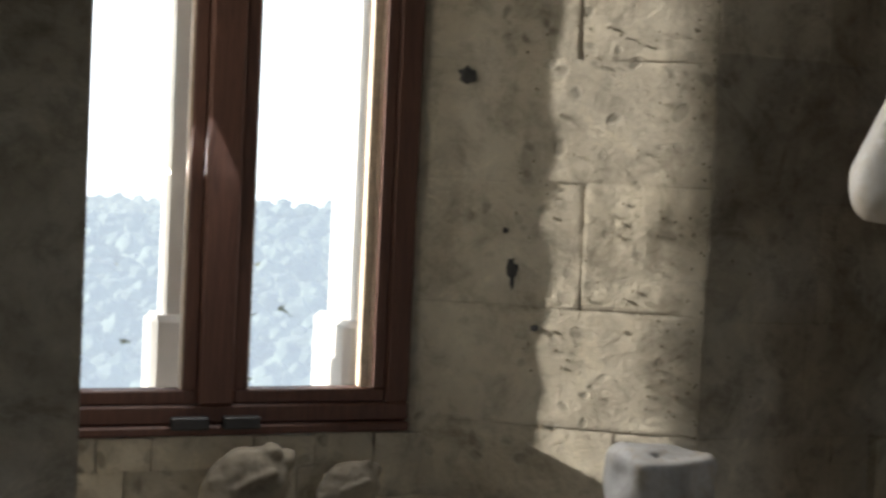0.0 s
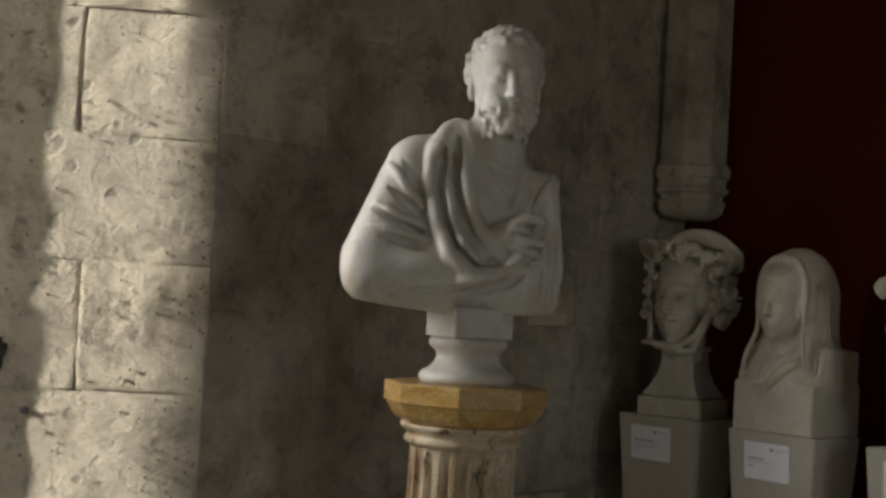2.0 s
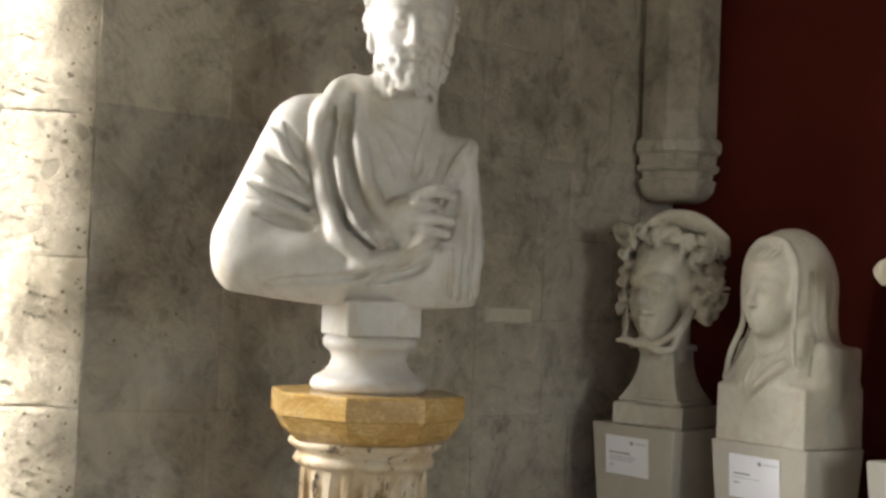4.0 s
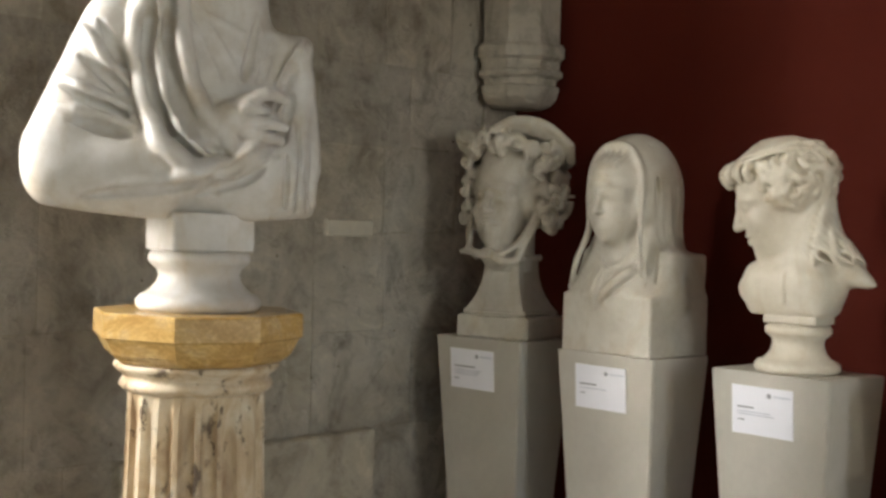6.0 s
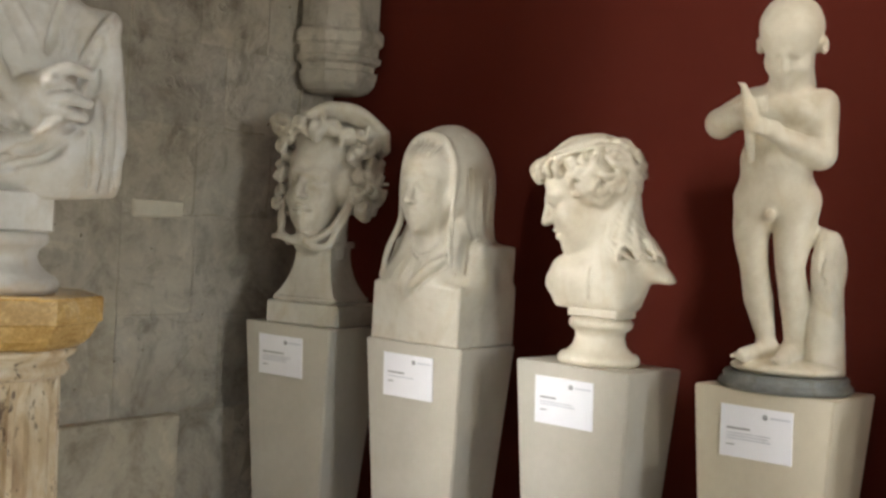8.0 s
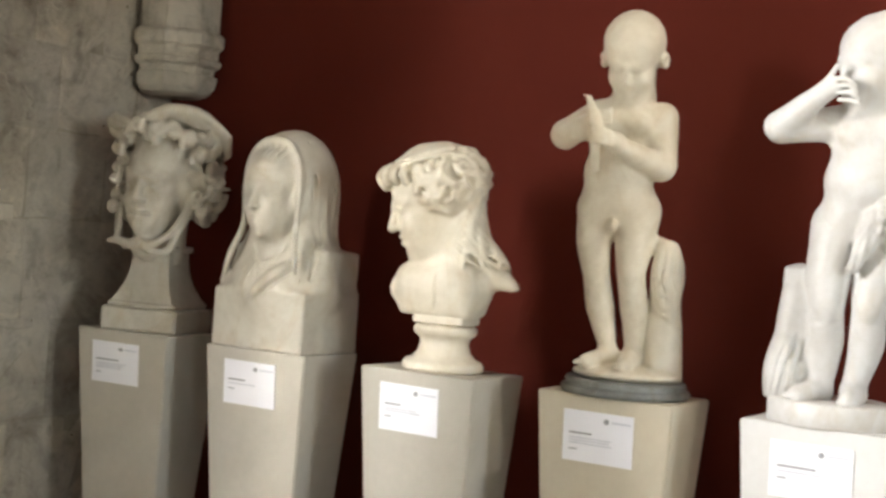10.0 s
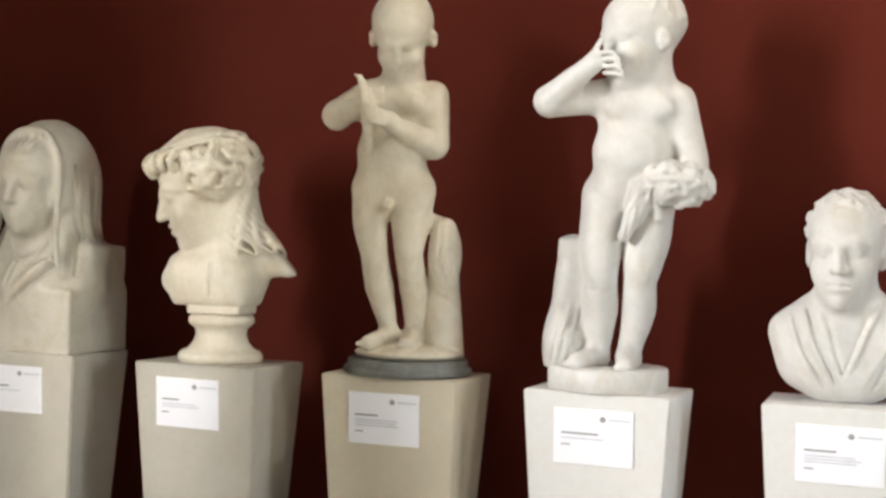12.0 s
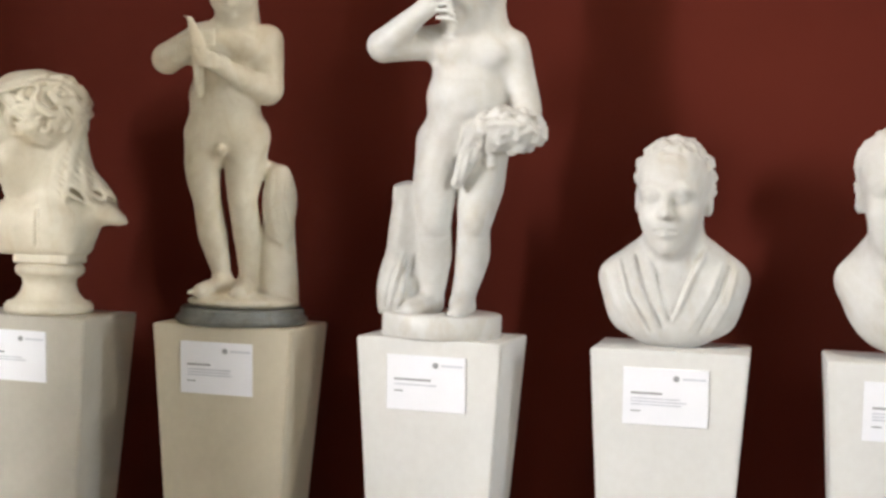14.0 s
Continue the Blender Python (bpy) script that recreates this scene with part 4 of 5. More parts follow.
    S.fold([(0.1, 0.235), (0.05, 0.19), (0.01, 0.145)], 0.006, 0.004, cut=True)
    S.turn_to()
    S.floor_cut(0.0)
    S.rough(0.002, 0.03, 6)
    finish("bust", S, M_MARBLE_IVORY, ped_top(1, 2), "ivory marble bust of a veiled woman on a squared block", "bust")


def curly_bust():
    S = Clay((-0.3, -0.26, 0.1), (0.27, 0.24, 0.66), 0.0044)
    # square-cut chest with one shoulder drawn to a point
    S.ball((-0.01, 0.0, 0.22), (0.12, 0.075, 0.075), 0.02)
    S.limb((-0.1, -0.005, 0.225), (-0.12, -0.005, 0.205), 0.052, 0.044, 0.03)
    S.limb((0.02, 0.01, 0.21), (0.07, 0.01, 0.205), 0.05, 0.04, 0.03)
    S.limb((0.08, 0.02, 0.25), (0.182, 0.03, 0.228), 0.038, 0.006, 0.02)
    S.limb((0.03, 0.02, 0.33), (0.165, 0.03, 0.238), 0.045, 0.01, 0.02)
    S.block((-0.015, -0.002, 0.2), (0.108, 0.062, 0.064), 0.03, 0.03)
    S.fold([(0.0, 0.27), (0.0, 0.21), (-0.004, 0.15)], 0.0035, 0.004, cut=True)
    S.turn_to()
    S.limb((0.01, 0.01, 0.24), (-0.015, 0.0, 0.36), 0.062, 0.06, 0.03)
    S.floor_cut(0.143)
    S.turn_to((-0.05, -0.015, 0.437), yaw=-60, pitch=20, scale=1.12)
    face(S)
    S.ball((0, 0.026, 0.05), (0.083, 0.1, 0.084), 0.012)
    # combed cap of hair within the band
    for j in range(15):
        a = -1.5 + 3.0 * j / 14
        S.path([(0.082 * math.sin(a) * 0.6, -0.066 + 0.02 * abs(a), 0.112), (0.08 * math.sin(a) * 0.72, 0.0, 0.136 - 0.02 * abs(a)), (0.06 * math.sin(a), 0.07, 0.122 - 0.01 * abs(a))], 0.0045, 0.003, steps=3)
    rg = random.Random(21)
    for s in (-1, 1):
        S.path([(s * 0.02, -0.088, 0.09), (s * 0.07, -0.04, 0.102), (s * 0.08, 0.03, 0.1), (s * 0.045, 0.098, 0.088)], 0.006, 0.002)
        S.ball((s * 0.03, 0.04, 0.01), (0.056, 0.075, 0.06), 0.015)
    # short wavy locks under the band
    curls(S, 190, 21, lambda v: v.z < 0.62 and v.z > -0.75 and v.y > -0.62 + 0.5 * max(0.0, -v.z), 0.0145, 0.03, centre=(0, 0.028, 0.036), radii=(0.092, 0.106, 0.087), k=0.002)
    # rolled curls over the brow
    for j in range(9):
        a = -1.1 + 2.2 * j / 8
        c = (0.076 * math.sin(a), -0.01 - 0.09 * math.cos(a), 0.082 + 0.006 * math.sin(j * 2.2))
        S.path([(c[0] - 0.007, c[1] + 0.01, c[2] + 0.02), (c[0] + 0.008, c[1] - 0.007, c[2] + 0.006), (c[0] - 0.003, c[1] - 0.005, c[2] - 0.014), (c[0] - 0.013, c[1] + 0.004, c[2] - 0.006)], [0.009, 0.01, 0.009, 0.005], 0.002, steps=3)
    # long locks down the nape to the shoulder
    S.turn_to()
    S.limb((0.01, 0.01, 0.43), (0.025, 0.01, 0.31), 0.06, 0.05, 0.03)
    S.limb((0.05, 0.01, 0.34), (0.165, 0.025, 0.238), 0.035, 0.01, 0.02)
    for i in range(26):
        a = -1.5 + 3.3 * i / 25
        drop = 0.02 * rg.random()
        pts = []
        for q in range(8):
            t = q / 7
            w = 0.25 * math.sin(q * 2.1 + i * 1.7)
            R = 0.063 - 0.006 * math.sin(math.pi * t)
            pts.append((0.008 + 0.02 * t + 0.075 * t * t * max(0.0, math.cos(a)) + R * math.cos(a + w), 0.01 + R * math.sin(a + w), 0.435 - (0.15 + drop) * t))
        S.path(pts, [0.009, 0.0095, 0.009, 0.0095, 0.0085, 0.0085, 0.007, 0.003], 0.004, steps=3)
    S.rough(0.0016, 0.025, 9)
    base = [round_base([(0.1, 0.0), (0.107, 0.006), (0.107, 0.018), (0.1, 0.028), (0.086, 0.032), (0.082, 0.036), (0.07, 0.05), (0.064, 0.07), (0.066, 0.085), (0.078, 0.094), (0.083, 0.1), (0.083, 0.112), (0.076, 0.12), (0.06, 0.121)]), (box(-0.072, 0.072, -0.055, 0.055, 0.1215, 0.16, 0.004), False)]
    finish("bust", S, M_MARBLE_WARM, ped_top(2, 6), "cream marble bust of a curly-haired youth looking down", "bust", extra=base)


def boy_with_bird():
    S = Clay((-0.28, -0.24, -0.01), (0.22, 0.2, 0.95), 0.005)
    # legs, close together
    S.path([(-0.092, 0.0, 0.44), (-0.1, -0.01, 0.363), (-0.087, -0.022, 0.289), (-0.074, -0.006, 0.207), (-0.053, 0.0, 0.119), (-0.05, 0.0, 0.09)], [0.055, 0.043, 0.033, 0.0345, 0.022, 0.022], 0.003)
    S.path([(0.0, 0.0, 0.44), (-0.003, -0.008, 0.363), (-0.003, -0.02, 0.289), (0.008, 0.0, 0.207), (0.013, 0.01, 0.112), (0.013, 0.01, 0.09)], [0.055, 0.047, 0.034, 0.0345, 0.022, 0.022], 0.003)
    for kx in (-0.087, -0.003):
        S.ball((kx, -0.048, 0.292), (0.018, 0.012, 0.02), 0.014)
    S.limb((-0.046, 0.0, 0.087), (-0.088, -0.078, 0.078), 0.024, 0.018, 0.02)
    S.limb((0.01, 0.0, 0.087), (0.002, -0.09, 0.078), 0.024, 0.018, 0.02)
    for fx, fy in ((-0.096, -0.086), (0.0, -0.1)):
        for j in range(5):
            S.limb((fx - 0.014 + j * 0.008, fy + 0.02, 0.076), (fx - 0.016 + j * 0.0085, fy - 0.004 + 0.003 * j, 0.074), 0.006, 0.0055, 0.002)
    # trunk with a round belly
    S.ball((-0.05, 0.004, 0.455), (0.092, 0.072, 0.07), 0.025)
    S.ball((-0.053, -0.012, 0.535), (0.084, 0.07, 0.085), 0.03)
    S.ball((-0.045, 0.0, 0.64), (0.09, 0.058, 0.08), 0.03)
    for s in (-1, 1):
        S.ball((-0.045 + s * 0.04, -0.05, 0.65), (0.035, 0.016, 0.026), 0.02)
        S.path([(-0.05 + s * 0.088, -0.04, 0.47), (-0.05 + s * 0.065, -0.062, 0.445), (-0.05 + s * 0.035, -0.072, 0.428)], 0.0025, 0.008, True, steps=3)
    S.ball((-0.055, -0.084, 0.515), 0.006, 0.008, True)
    S.ball((-0.05, -0.072, 0.405), (0.012, 0.02, 0.016), 0.01)
    S.limb((-0.04, 0.0, 0.68), (-0.034, -0.012, 0.77), 0.04, 0.042, 0.035)
    # arms
    S.limb((-0.115, 0.0, 0.672), (-0.182, -0.045, 0.62), 0.038, 0.034, 0.025)
    S.limb((-0.184, -0.05, 0.615), (-0.11, -0.115, 0.645), 0.033, 0.023, 0.012)
    S.limb((0.042, 0.0, 0.672), (0.053, -0.02, 0.56), 0.039, 0.034, 0.025)
    S.limb((0.05, -0.035, 0.55), (-0.04, -0.115, 0.592), 0.033, 0.022, 0.012)
    S.ball((-0.1, -0.122, 0.65), (0.026, 0.022, 0.022), 0.01)
    S.ball((-0.055, -0.122, 0.603), (0.028, 0.022, 0.022), 0.01)
    for j in range(4):
        S.limb((-0.09, -0.14, 0.636 + 0.011 * j), (-0.062, -0.146, 0.642 + 0.011 * j), 0.0062, 0.0052, 0.002)
        S.limb((-0.06, -0.142, 0.59 + 0.01 * j), (-0.088, -0.148, 0.596 + 0.01 * j), 0.0062, 0.0052, 0.002)
    # the small bird held to the chest
    S.path([(-0.118, -0.135, 0.7), (-0.108, -0.15, 0.678), (-0.098, -0.155, 0.64), (-0.098, -0.125, 0.59), (-0.1, -0.09, 0.535)], [0.007, 0.011, 0.017, 0.013, 0.011], 0.01)
    S.limb((-0.118, -0.135, 0.7), (-0.13, -0.14, 0.706), 0.005, 0.003, 0.003)
    for x in (-0.105, -0.095):
        S.path([(x, -0.165, 0.63), (x - 0.002, -0.157, 0.57), (x - 0.006, -0.138, 0.52)], 0.002, 0.002, True, steps=3)
    # bent head
    S.turn_to((-0.033, -0.035, 0.81), yaw=-4, pitch=34, scale=0.81)
    face(S, child=True)
    S.ball((0, 0.024, 0.045), (0.086, 0.098, 0.084), 0.03)
    curls(S, 110, 27, lambda v: (v.z > 0.3 or v.y > 0.15) and v.z > -0.35 and not (v.y < -0.5 and v.z < 0.6), 0.0065, 0.03, radii=(0.085, 0.098, 0.085), k=0.006)
    for s in (-1, 1):
        S.ball((s * 0.092, 0.005, -0.008), (0.013, 0.02, 0.027), 0.008)
        S.ball((s * 0.1, -0.004, -0.006), (0.006, 0.01, 0.014), 0.004, True)
    S.turn_to()
    # stump with a hanging bag
    S.path([(0.084, 0.02, 0.05), (0.08, 0.02, 0.2), (0.076, 0.025, 0.32)], [0.05, 0.04, 0.034], 0.01)
    S.ball((0.083, -0.006, 0.285), (0.041, 0.045, 0.09), 0.01)
    S.limb((0.075, 0.0, 0.355), (0.06, 0.01, 0.37), 0.026, 0.016, 0.02)
    S.limb((0.095, -0.02, 0.215), (0.098, -0.02, 0.19), 0.022, 0.008, 0.012)
    for x, r in ((0.056, 0.004), (0.076, 0.003), (0.102, 0.003)):
        S.fold([(x, 0.365), (x - 0.004, 0.29), (x + 0.012, 0.215)], r, 0.003, cut=True)
    S.fold([(0.048, 0.33), (0.052, 0.26), (0.075, 0.205), (0.1, 0.19)], 0.005, 0.003, -0.2)
    S.turn_to()
    S.ball((0.0, 0.0, 0.05), (0.13, 0.12, 0.022), 0.006)
    S.floor_cut(0.037)
    S.rough(0.0018, 0.03, 12)
    m = ped_top(3, 17, 0.0)
    finish("child_statue", S, M_MARBLE_WARM, m, "cream marble statue of a child gazing down at its cupped hold", "statue")
    disc = part("statue_base", lathe([(0.15, 0.0), (0.156, 0.006), (0.156, 0.014), (0.15, 0.02), (0.143, 0.023), (0.147, 0.03), (0.143, 0.037), (0.13, 0.038)], 56), M_GREY_MARBLE, smooth=True)
    disc.matrix_basis = m
    tagged(disc, "round grey marble base with a moulded rim", "base")


def girl_with_basket():
    S = Clay((-0.24, -0.26, -0.01), (0.26, 0.2, 0.95), 0.005)
    S.path([(-0.012, 0.0, 0.43), (-0.024, -0.015, 0.336), (-0.021, -0.026, 0.25), (-0.02, -0.002, 0.18), (-0.022, 0.0, 0.096), (-0.024, 0.0, 0.07)], [0.058, 0.05, 0.038, 0.039, 0.025, 0.026], 0.008)
    S.path([(0.082, 0.0, 0.43), (0.078, -0.008, 0.336), (0.066, -0.02, 0.25), (0.065, 0.0, 0.18), (0.047, 0.01, 0.09), (0.046, 0.01, 0.07)], [0.058, 0.053, 0.038, 0.039, 0.026, 0.027], 0.008)
    for kx in (-0.021, 0.066):
        S.ball((kx, -0.054, 0.255), (0.019, 0.012, 0.02), 0.014)
        S.path([(kx - 0.03, -0.045, 0.226), (kx, -0.062, 0.222), (kx + 0.03, -0.045, 0.226)], 0.0035, 0.006, True, steps=3)
    S.limb((-0.03, 0.0, 0.07), (-0.07, -0.075, 0.062), 0.026, 0.019, 0.02)
    S.limb((0.046, 0.0, 0.07), (0.04, -0.09, 0.062), 0.026, 0.02, 0.02)
    for fx, fy in ((-0.078, -0.085), (0.038, -0.1)):
        for j in range(5):
            S.limb((fx - 0.014 + j * 0.0085, fy + 0.02, 0.06), (fx - 0.016 + j * 0.009, fy - 0.004 + 0.003 * j, 0.058), 0.0065, 0.006, 0.002)
    S.ball((0.037, 0.004, 0.445), (0.098, 0.072, 0.07), 0.025)
    S.ball((0.038, -0.012, 0.535), (0.088, 0.072, 0.085), 0.03)
    S.ball((0.05, 0.0, 0.625), (0.092, 0.06, 0.08), 0.03)
    for s in (-1, 1):
        S.ball((0.05 + s * 0.042, -0.052, 0.635), (0.036, 0.016, 0.026), 0.02)
        S.path([(0.037 + s * 0.09, -0.04, 0.46), (0.037 + s * 0.065, -0.062, 0.435), (0.037 + s * 0.035, -0.072, 0.418)], 0.0025, 0.008, True, steps=3)
    S.path([(-0.03, -0.055, 0.585), (0.04, -0.08, 0.578), (0.115, -0.055, 0.585)], 0.003, 0.008, True, steps=3)
    S.ball((0.042, -0.086, 0.512), 0.006, 0.008, True)
    S.limb((0.07, 0.0, 0.66), (0.068, -0.008, 0.76), 0.042, 0.043, 0.035)
    # raised arm
    S.limb((-0.018, 0.0, 0.665), (-0.145, -0.035, 0.645), 0.04, 0.034, 0.025)
    S.limb((-0.15, -0.042, 0.648), (-0.06, -0.095, 0.716), 0.034, 0.023, 0.012)
    S.ball((-0.045, -0.102, 0.728), (0.024, 0.018, 0.024), 0.01)
    for j in range(4):
        S.path([(-0.036 + 0.004 * j, -0.108, 0.746 - 0.014 * j), (-0.012 + 0.005 * j, -0.12, 0.748 - 0.016 * j), (0.008 + 0.004 * j, -0.116, 0.732 - 0.013 * j)], [0.0062, 0.0055, 0.0042], 0.002, steps=3)
    S.limb((-0.05, -0.1, 0.745), (-0.032, -0.108, 0.775), 0.008, 0.006, 0.005)
    # arm round the basket
    S.limb((0.138, 0.0, 0.655), (0.176, -0.01, 0.52), 0.04, 0.034, 0.025)
    S.limb((0.178, -0.02, 0.495), (0.12, -0.11, 0.455), 0.031, 0.024, 0.015)
    # round basket heaped with fruit
    rg = random.Random(31)
    S.ball((0.142, -0.082, 0.462), (0.076, 0.058, 0.046), 0.008)
    for i in range(150):
        v = Vector((rg.gauss(0, 1), rg.gauss(0, 1), rg.gauss(0, 1))).normalized()
        S.ball((0.142 + 0.077 * v.x, -0.082 + 0.06 * v.y, 0.464 + 0.046 * v.z), rg.uniform(0.006, 0.0115), 0.003)
    # cloth gathered under the basket
    S.limb((0.07, -0.07, 0.45), (0.028, -0.072, 0.345), 0.03, 0.014, 0.01)
    S.limb((0.09, -0.065, 0.44), (0.104, -0.062, 0.392), 0.026, 0.012, 0.01)
    for pts in ([(0.058, 0.45), (0.024, 0.4), (0.016, 0.35)], [(0.07, 0.45), (0.044, 0.4), (0.031, 0.335)], [(0.08, 0.45), (0.062, 0.41), (0.05, 0.36)], [(0.09, 0.45), (0.09, 0.41), (0.098, 0.385)]):
        S.fold(pts, 0.0038, 0.003, cut=True)
    S.turn_to()
    # head turned away
    S.turn_to((0.05, -0.02, 0.788), yaw=-54, pitch=10, scale=0.89)
    face(S, child=True)
    S.ball((0, 0.028, 0.046), (0.083, 0.1, 0.084), 0.02)
    for s in (-1, 1):
        S.ball((s * 0.088, 0.012, -0.008), (0.01, 0.018, 0.026), 0.006)
        S.ball((s * 0.097, 0.004, -0.006), (0.006, 0.009, 0.013), 0.003, True)
    curls(S, 150, 33, lambda v: (v.z > 0.3 or v.y > 0.15) and v.z > -0.4 and not (v.y < -0.45 and v.z < 0.7), 0.0075, 0.035, centre=(0, 0.028, 0.046), radii=(0.083, 0.1, 0.084), k=0.004)
    S.ball((0.0, 0.098, 0.112), (0.018, 0.02, 0.02), 0.006)
    S.turn_to()
    # stump with cloth
    S.path([(-0.105, 0.03, 0.05), (-0.098, 0.03, 0.2), (-0.088, 0.03, 0.315)], [0.042, 0.036, 0.034], 0.015)
    S.block((-0.088, 0.03, 0.32), (0.034, 0.03, 0.02), 0.006, 0.01)
    S.limb((-0.07, 0.03, 0.05), (-0.06, 0.03, 0.3), 0.035, 0.03, 0.02)
    S.ball((-0.11, 0.0, 0.1), (0.04, 0.05, 0.085), 0.025)
    for x in (-0.128, -0.11, -0.09):
        S.fold([(x + 0.03, 0.19), (x + 0.012, 0.12), (x, 0.05)], 0.0042, 0.004, cut=True)
    S.turn_to()
    S.floor_cut(0.045)
    S.rough(0.0018, 0.03, 14)
    base = [round_base([(0.134, 0.0), (0.136, 0.003), (0.136, 0.047), (0.133, 0.051), (0.1, 0.052)], 56)]
    finish("child_statue", S, M_MARBLE_PALE, ped_top(4, 12, -0.006), "white marble statue of a child carrying a basket of fruit", "statue", extra=base)


def short_haired_bust():
    S = Clay((-0.22, -0.2, -0.01), (0.22, 0.17, 0.52), 0.0044)
    S.ball((0.0, 0.02, 0.12), (0.15, 0.085, 0.13), 0.02)
    for s in (-1, 1):
        S.limb((s * 0.06, 0.02, 0.19), (s * 0.122, 0.03, 0.15), 0.042, 0.036, 0.025)
        S.limb((s * 0.122, 0.03, 0.15), (s * 0.1, 0.02, 0.07), 0.036, 0.034, 0.03)
    S.ball((0, 0.15, 0.1), (0.15, 0.09, 0.16), 0.02, True)
    S.limb((0, 0.02, 0.16), (0, 0.0, 0.25), 0.06, 0.054, 0.035)
    # tunic drawn to a deep point, with gathered folds either side
    for pts, r in (([(-0.065, 0.222), (-0.04, 0.15), (-0.006, 0.055)], 0.009), ([(-0.09, 0.205), (-0.068, 0.13), (-0.025, 0.04)], 0.007), ([(0.07, 0.222), (0.038, 0.15), (0.0, 0.055)], 0.009), ([(-0.118, 0.185), (-0.095, 0.11), (-0.05, 0.03)], 0.007), ([(-0.145, 0.16), (-0.12, 0.09), (-0.075, 0.025)], 0.006), ([(0.135, 0.175), (0.118, 0.1), (0.08, 0.03)], 0.006), ([(0.105, 0.195), (0.08, 0.12), (0.035, 0.04)], 0.006)):
        S.fold(pts, r, 0.005, 0.1)
    for pts in ([(0.055, 0.215), (0.026, 0.14), (0.0, 0.065)], [(-0.05, 0.215), (-0.026, 0.14), (-0.004, 0.065)], [(-0.08, 0.2), (-0.055, 0.125), (-0.018, 0.045)], [(-0.108, 0.18), (-0.085, 0.11), (-0.04, 0.035)], [(0.12, 0.18), (0.098, 0.11), (0.06, 0.035)]):
        S.fold(pts, 0.004, 0.004, cut=True)
    S.turn_to((-0.006, -0.02, 0.325), yaw=-7, pitch=2, scale=1.02)
    face(S)
    curls(S, 190, 41, lambda v: (v.z > 0.3 or v.y > 0.0) and v.z > -0.45 and not (v.y < -0.5 and v.z < 0.5), 0.012, 0.02, radii=(0.081, 0.099, 0.088), k=0.0015)
    curls(S, 60, 43, lambda v: v.y < -0.3 and 0.5 < v.z < 0.85, 0.012, 0.018, radii=(0.072, 0.108, 0.092), k=0.0015)
    S.turn_to()
    S.floor_cut(0.0)
    S.rough(0.0015, 0.025, 16)
    finish("bust", S, M_MARBLE_PALE, ped_top(5, 4, -0.005), "white marble bust of a short-haired man in a tunic", "bust")


def cloaked_bust():
    S = Clay((-0.23, -0.2, -0.01), (0.23, 0.17, 0.54), 0.0062)
    S.ball((0.0, 0.02, 0.135), (0.15, 0.1, 0.135), 0.02)
    S.limb((-0.08, 0.02, 0.2), (-0.125, 0.03, 0.165), 0.05, 0.04, 0.04)
    S.limb((0.08, 0.02, 0.2), (0.125, 0.03, 0.165), 0.05, 0.04, 0.04)
    S.ball((0, 0.15, 0.1), (0.15, 0.09, 0.16), 0.02, True)
    S.limb((0, 0.02, 0.16), (0, 0.0, 0.25), 0.065, 0.058, 0.03)
    for d in range(5):
        S.fold([(-0.1 + d * 0.012, 0.235 - d * 0.02), (-0.04, 0.17 - d * 0.03), (0.04, 0.16 - d * 0.03), (0.1, 0.22 - d * 0.02)], 0.011, 0.012, 0.2)
    S.turn_to((-0.045, -0.02, 0.345), yaw=-6, scale=1.08)
    face(S)
    curls(S, 150, 51, lambda v: (v.z > 0.3 or v.y > 0.0) and v.z > -0.45 and not (v.y < -0.55 and v.z < 0.6), 0.014, 0.03, radii=(0.08, 0.098, 0.086))
    S.turn_to()
    S.floor_cut(0.0)
    S.rough(0.0018, 0.025, 18)
    finish("bust", S, M_MARBLE_PALE, ped_top(6, 4, 0.015), "white marble bust with cloak folds round the neck", "bust")


toga_bust()
snake_head()
veiled_bust()
curly_bust()
boy_with_bird()
girl_with_basket()
short_haired_bust()
cloaked_bust()


# ------------------------------------------------------------------ stone fragments by the window
# weathered stone, darkened in colour because the carvings sit in shade
M_CARVING_SHADED = stone("shaded_weathered_carving", (0.14, 0.12, 0.09), (0.2, 0.175, 0.135), (0.27, 0.24, 0.19), 0.2, 0.5)


def stone_carving(u, n, z, scale, seed, label):
    S = Clay((-0.2, -0.16, -0.01), (0.2, 0.16, 0.3), 0.007)
    S.ball((0, 0, 0.1), (0.115, 0.085, 0.1), 0.02)
    S.ball((-0.06, 0, 0.06), (0.08, 0.08, 0.075), 0.03)
    S.ball((0.055, -0.02, 0.185), (0.028, 0.025, 0.026), 0.012)
    S.ball((0.1, 0.0, 0.16), (0.03, 0.03, 0.034), 0.012)
    S.path([(-0.11, -0.03, 0.05), (-0.04, -0.085, 0.11), (0.05, -0.08, 0.14)], 0.012, 0.01)
    S.turn_to()
    S.floor_cut(0.0)
    S.rough(0.012, 0.025, seed)
    ob = finish("stone_carving", S, M_CARVING_SHADED, WALL @ pose(u, n, z, 0, 0, 180) @ Matrix.Diagonal((scale, scale, scale, 1)), label, "carving")
    return ob


stone_carving(3.5, -0.16 - 0.12, 0.56, 1.0, 61, "weathered carved stone animal fragment on the window seat")
stone_carving(3.2, -0.3, 0.56, 0.72, 64, "small weathered stone carving on the window seat")


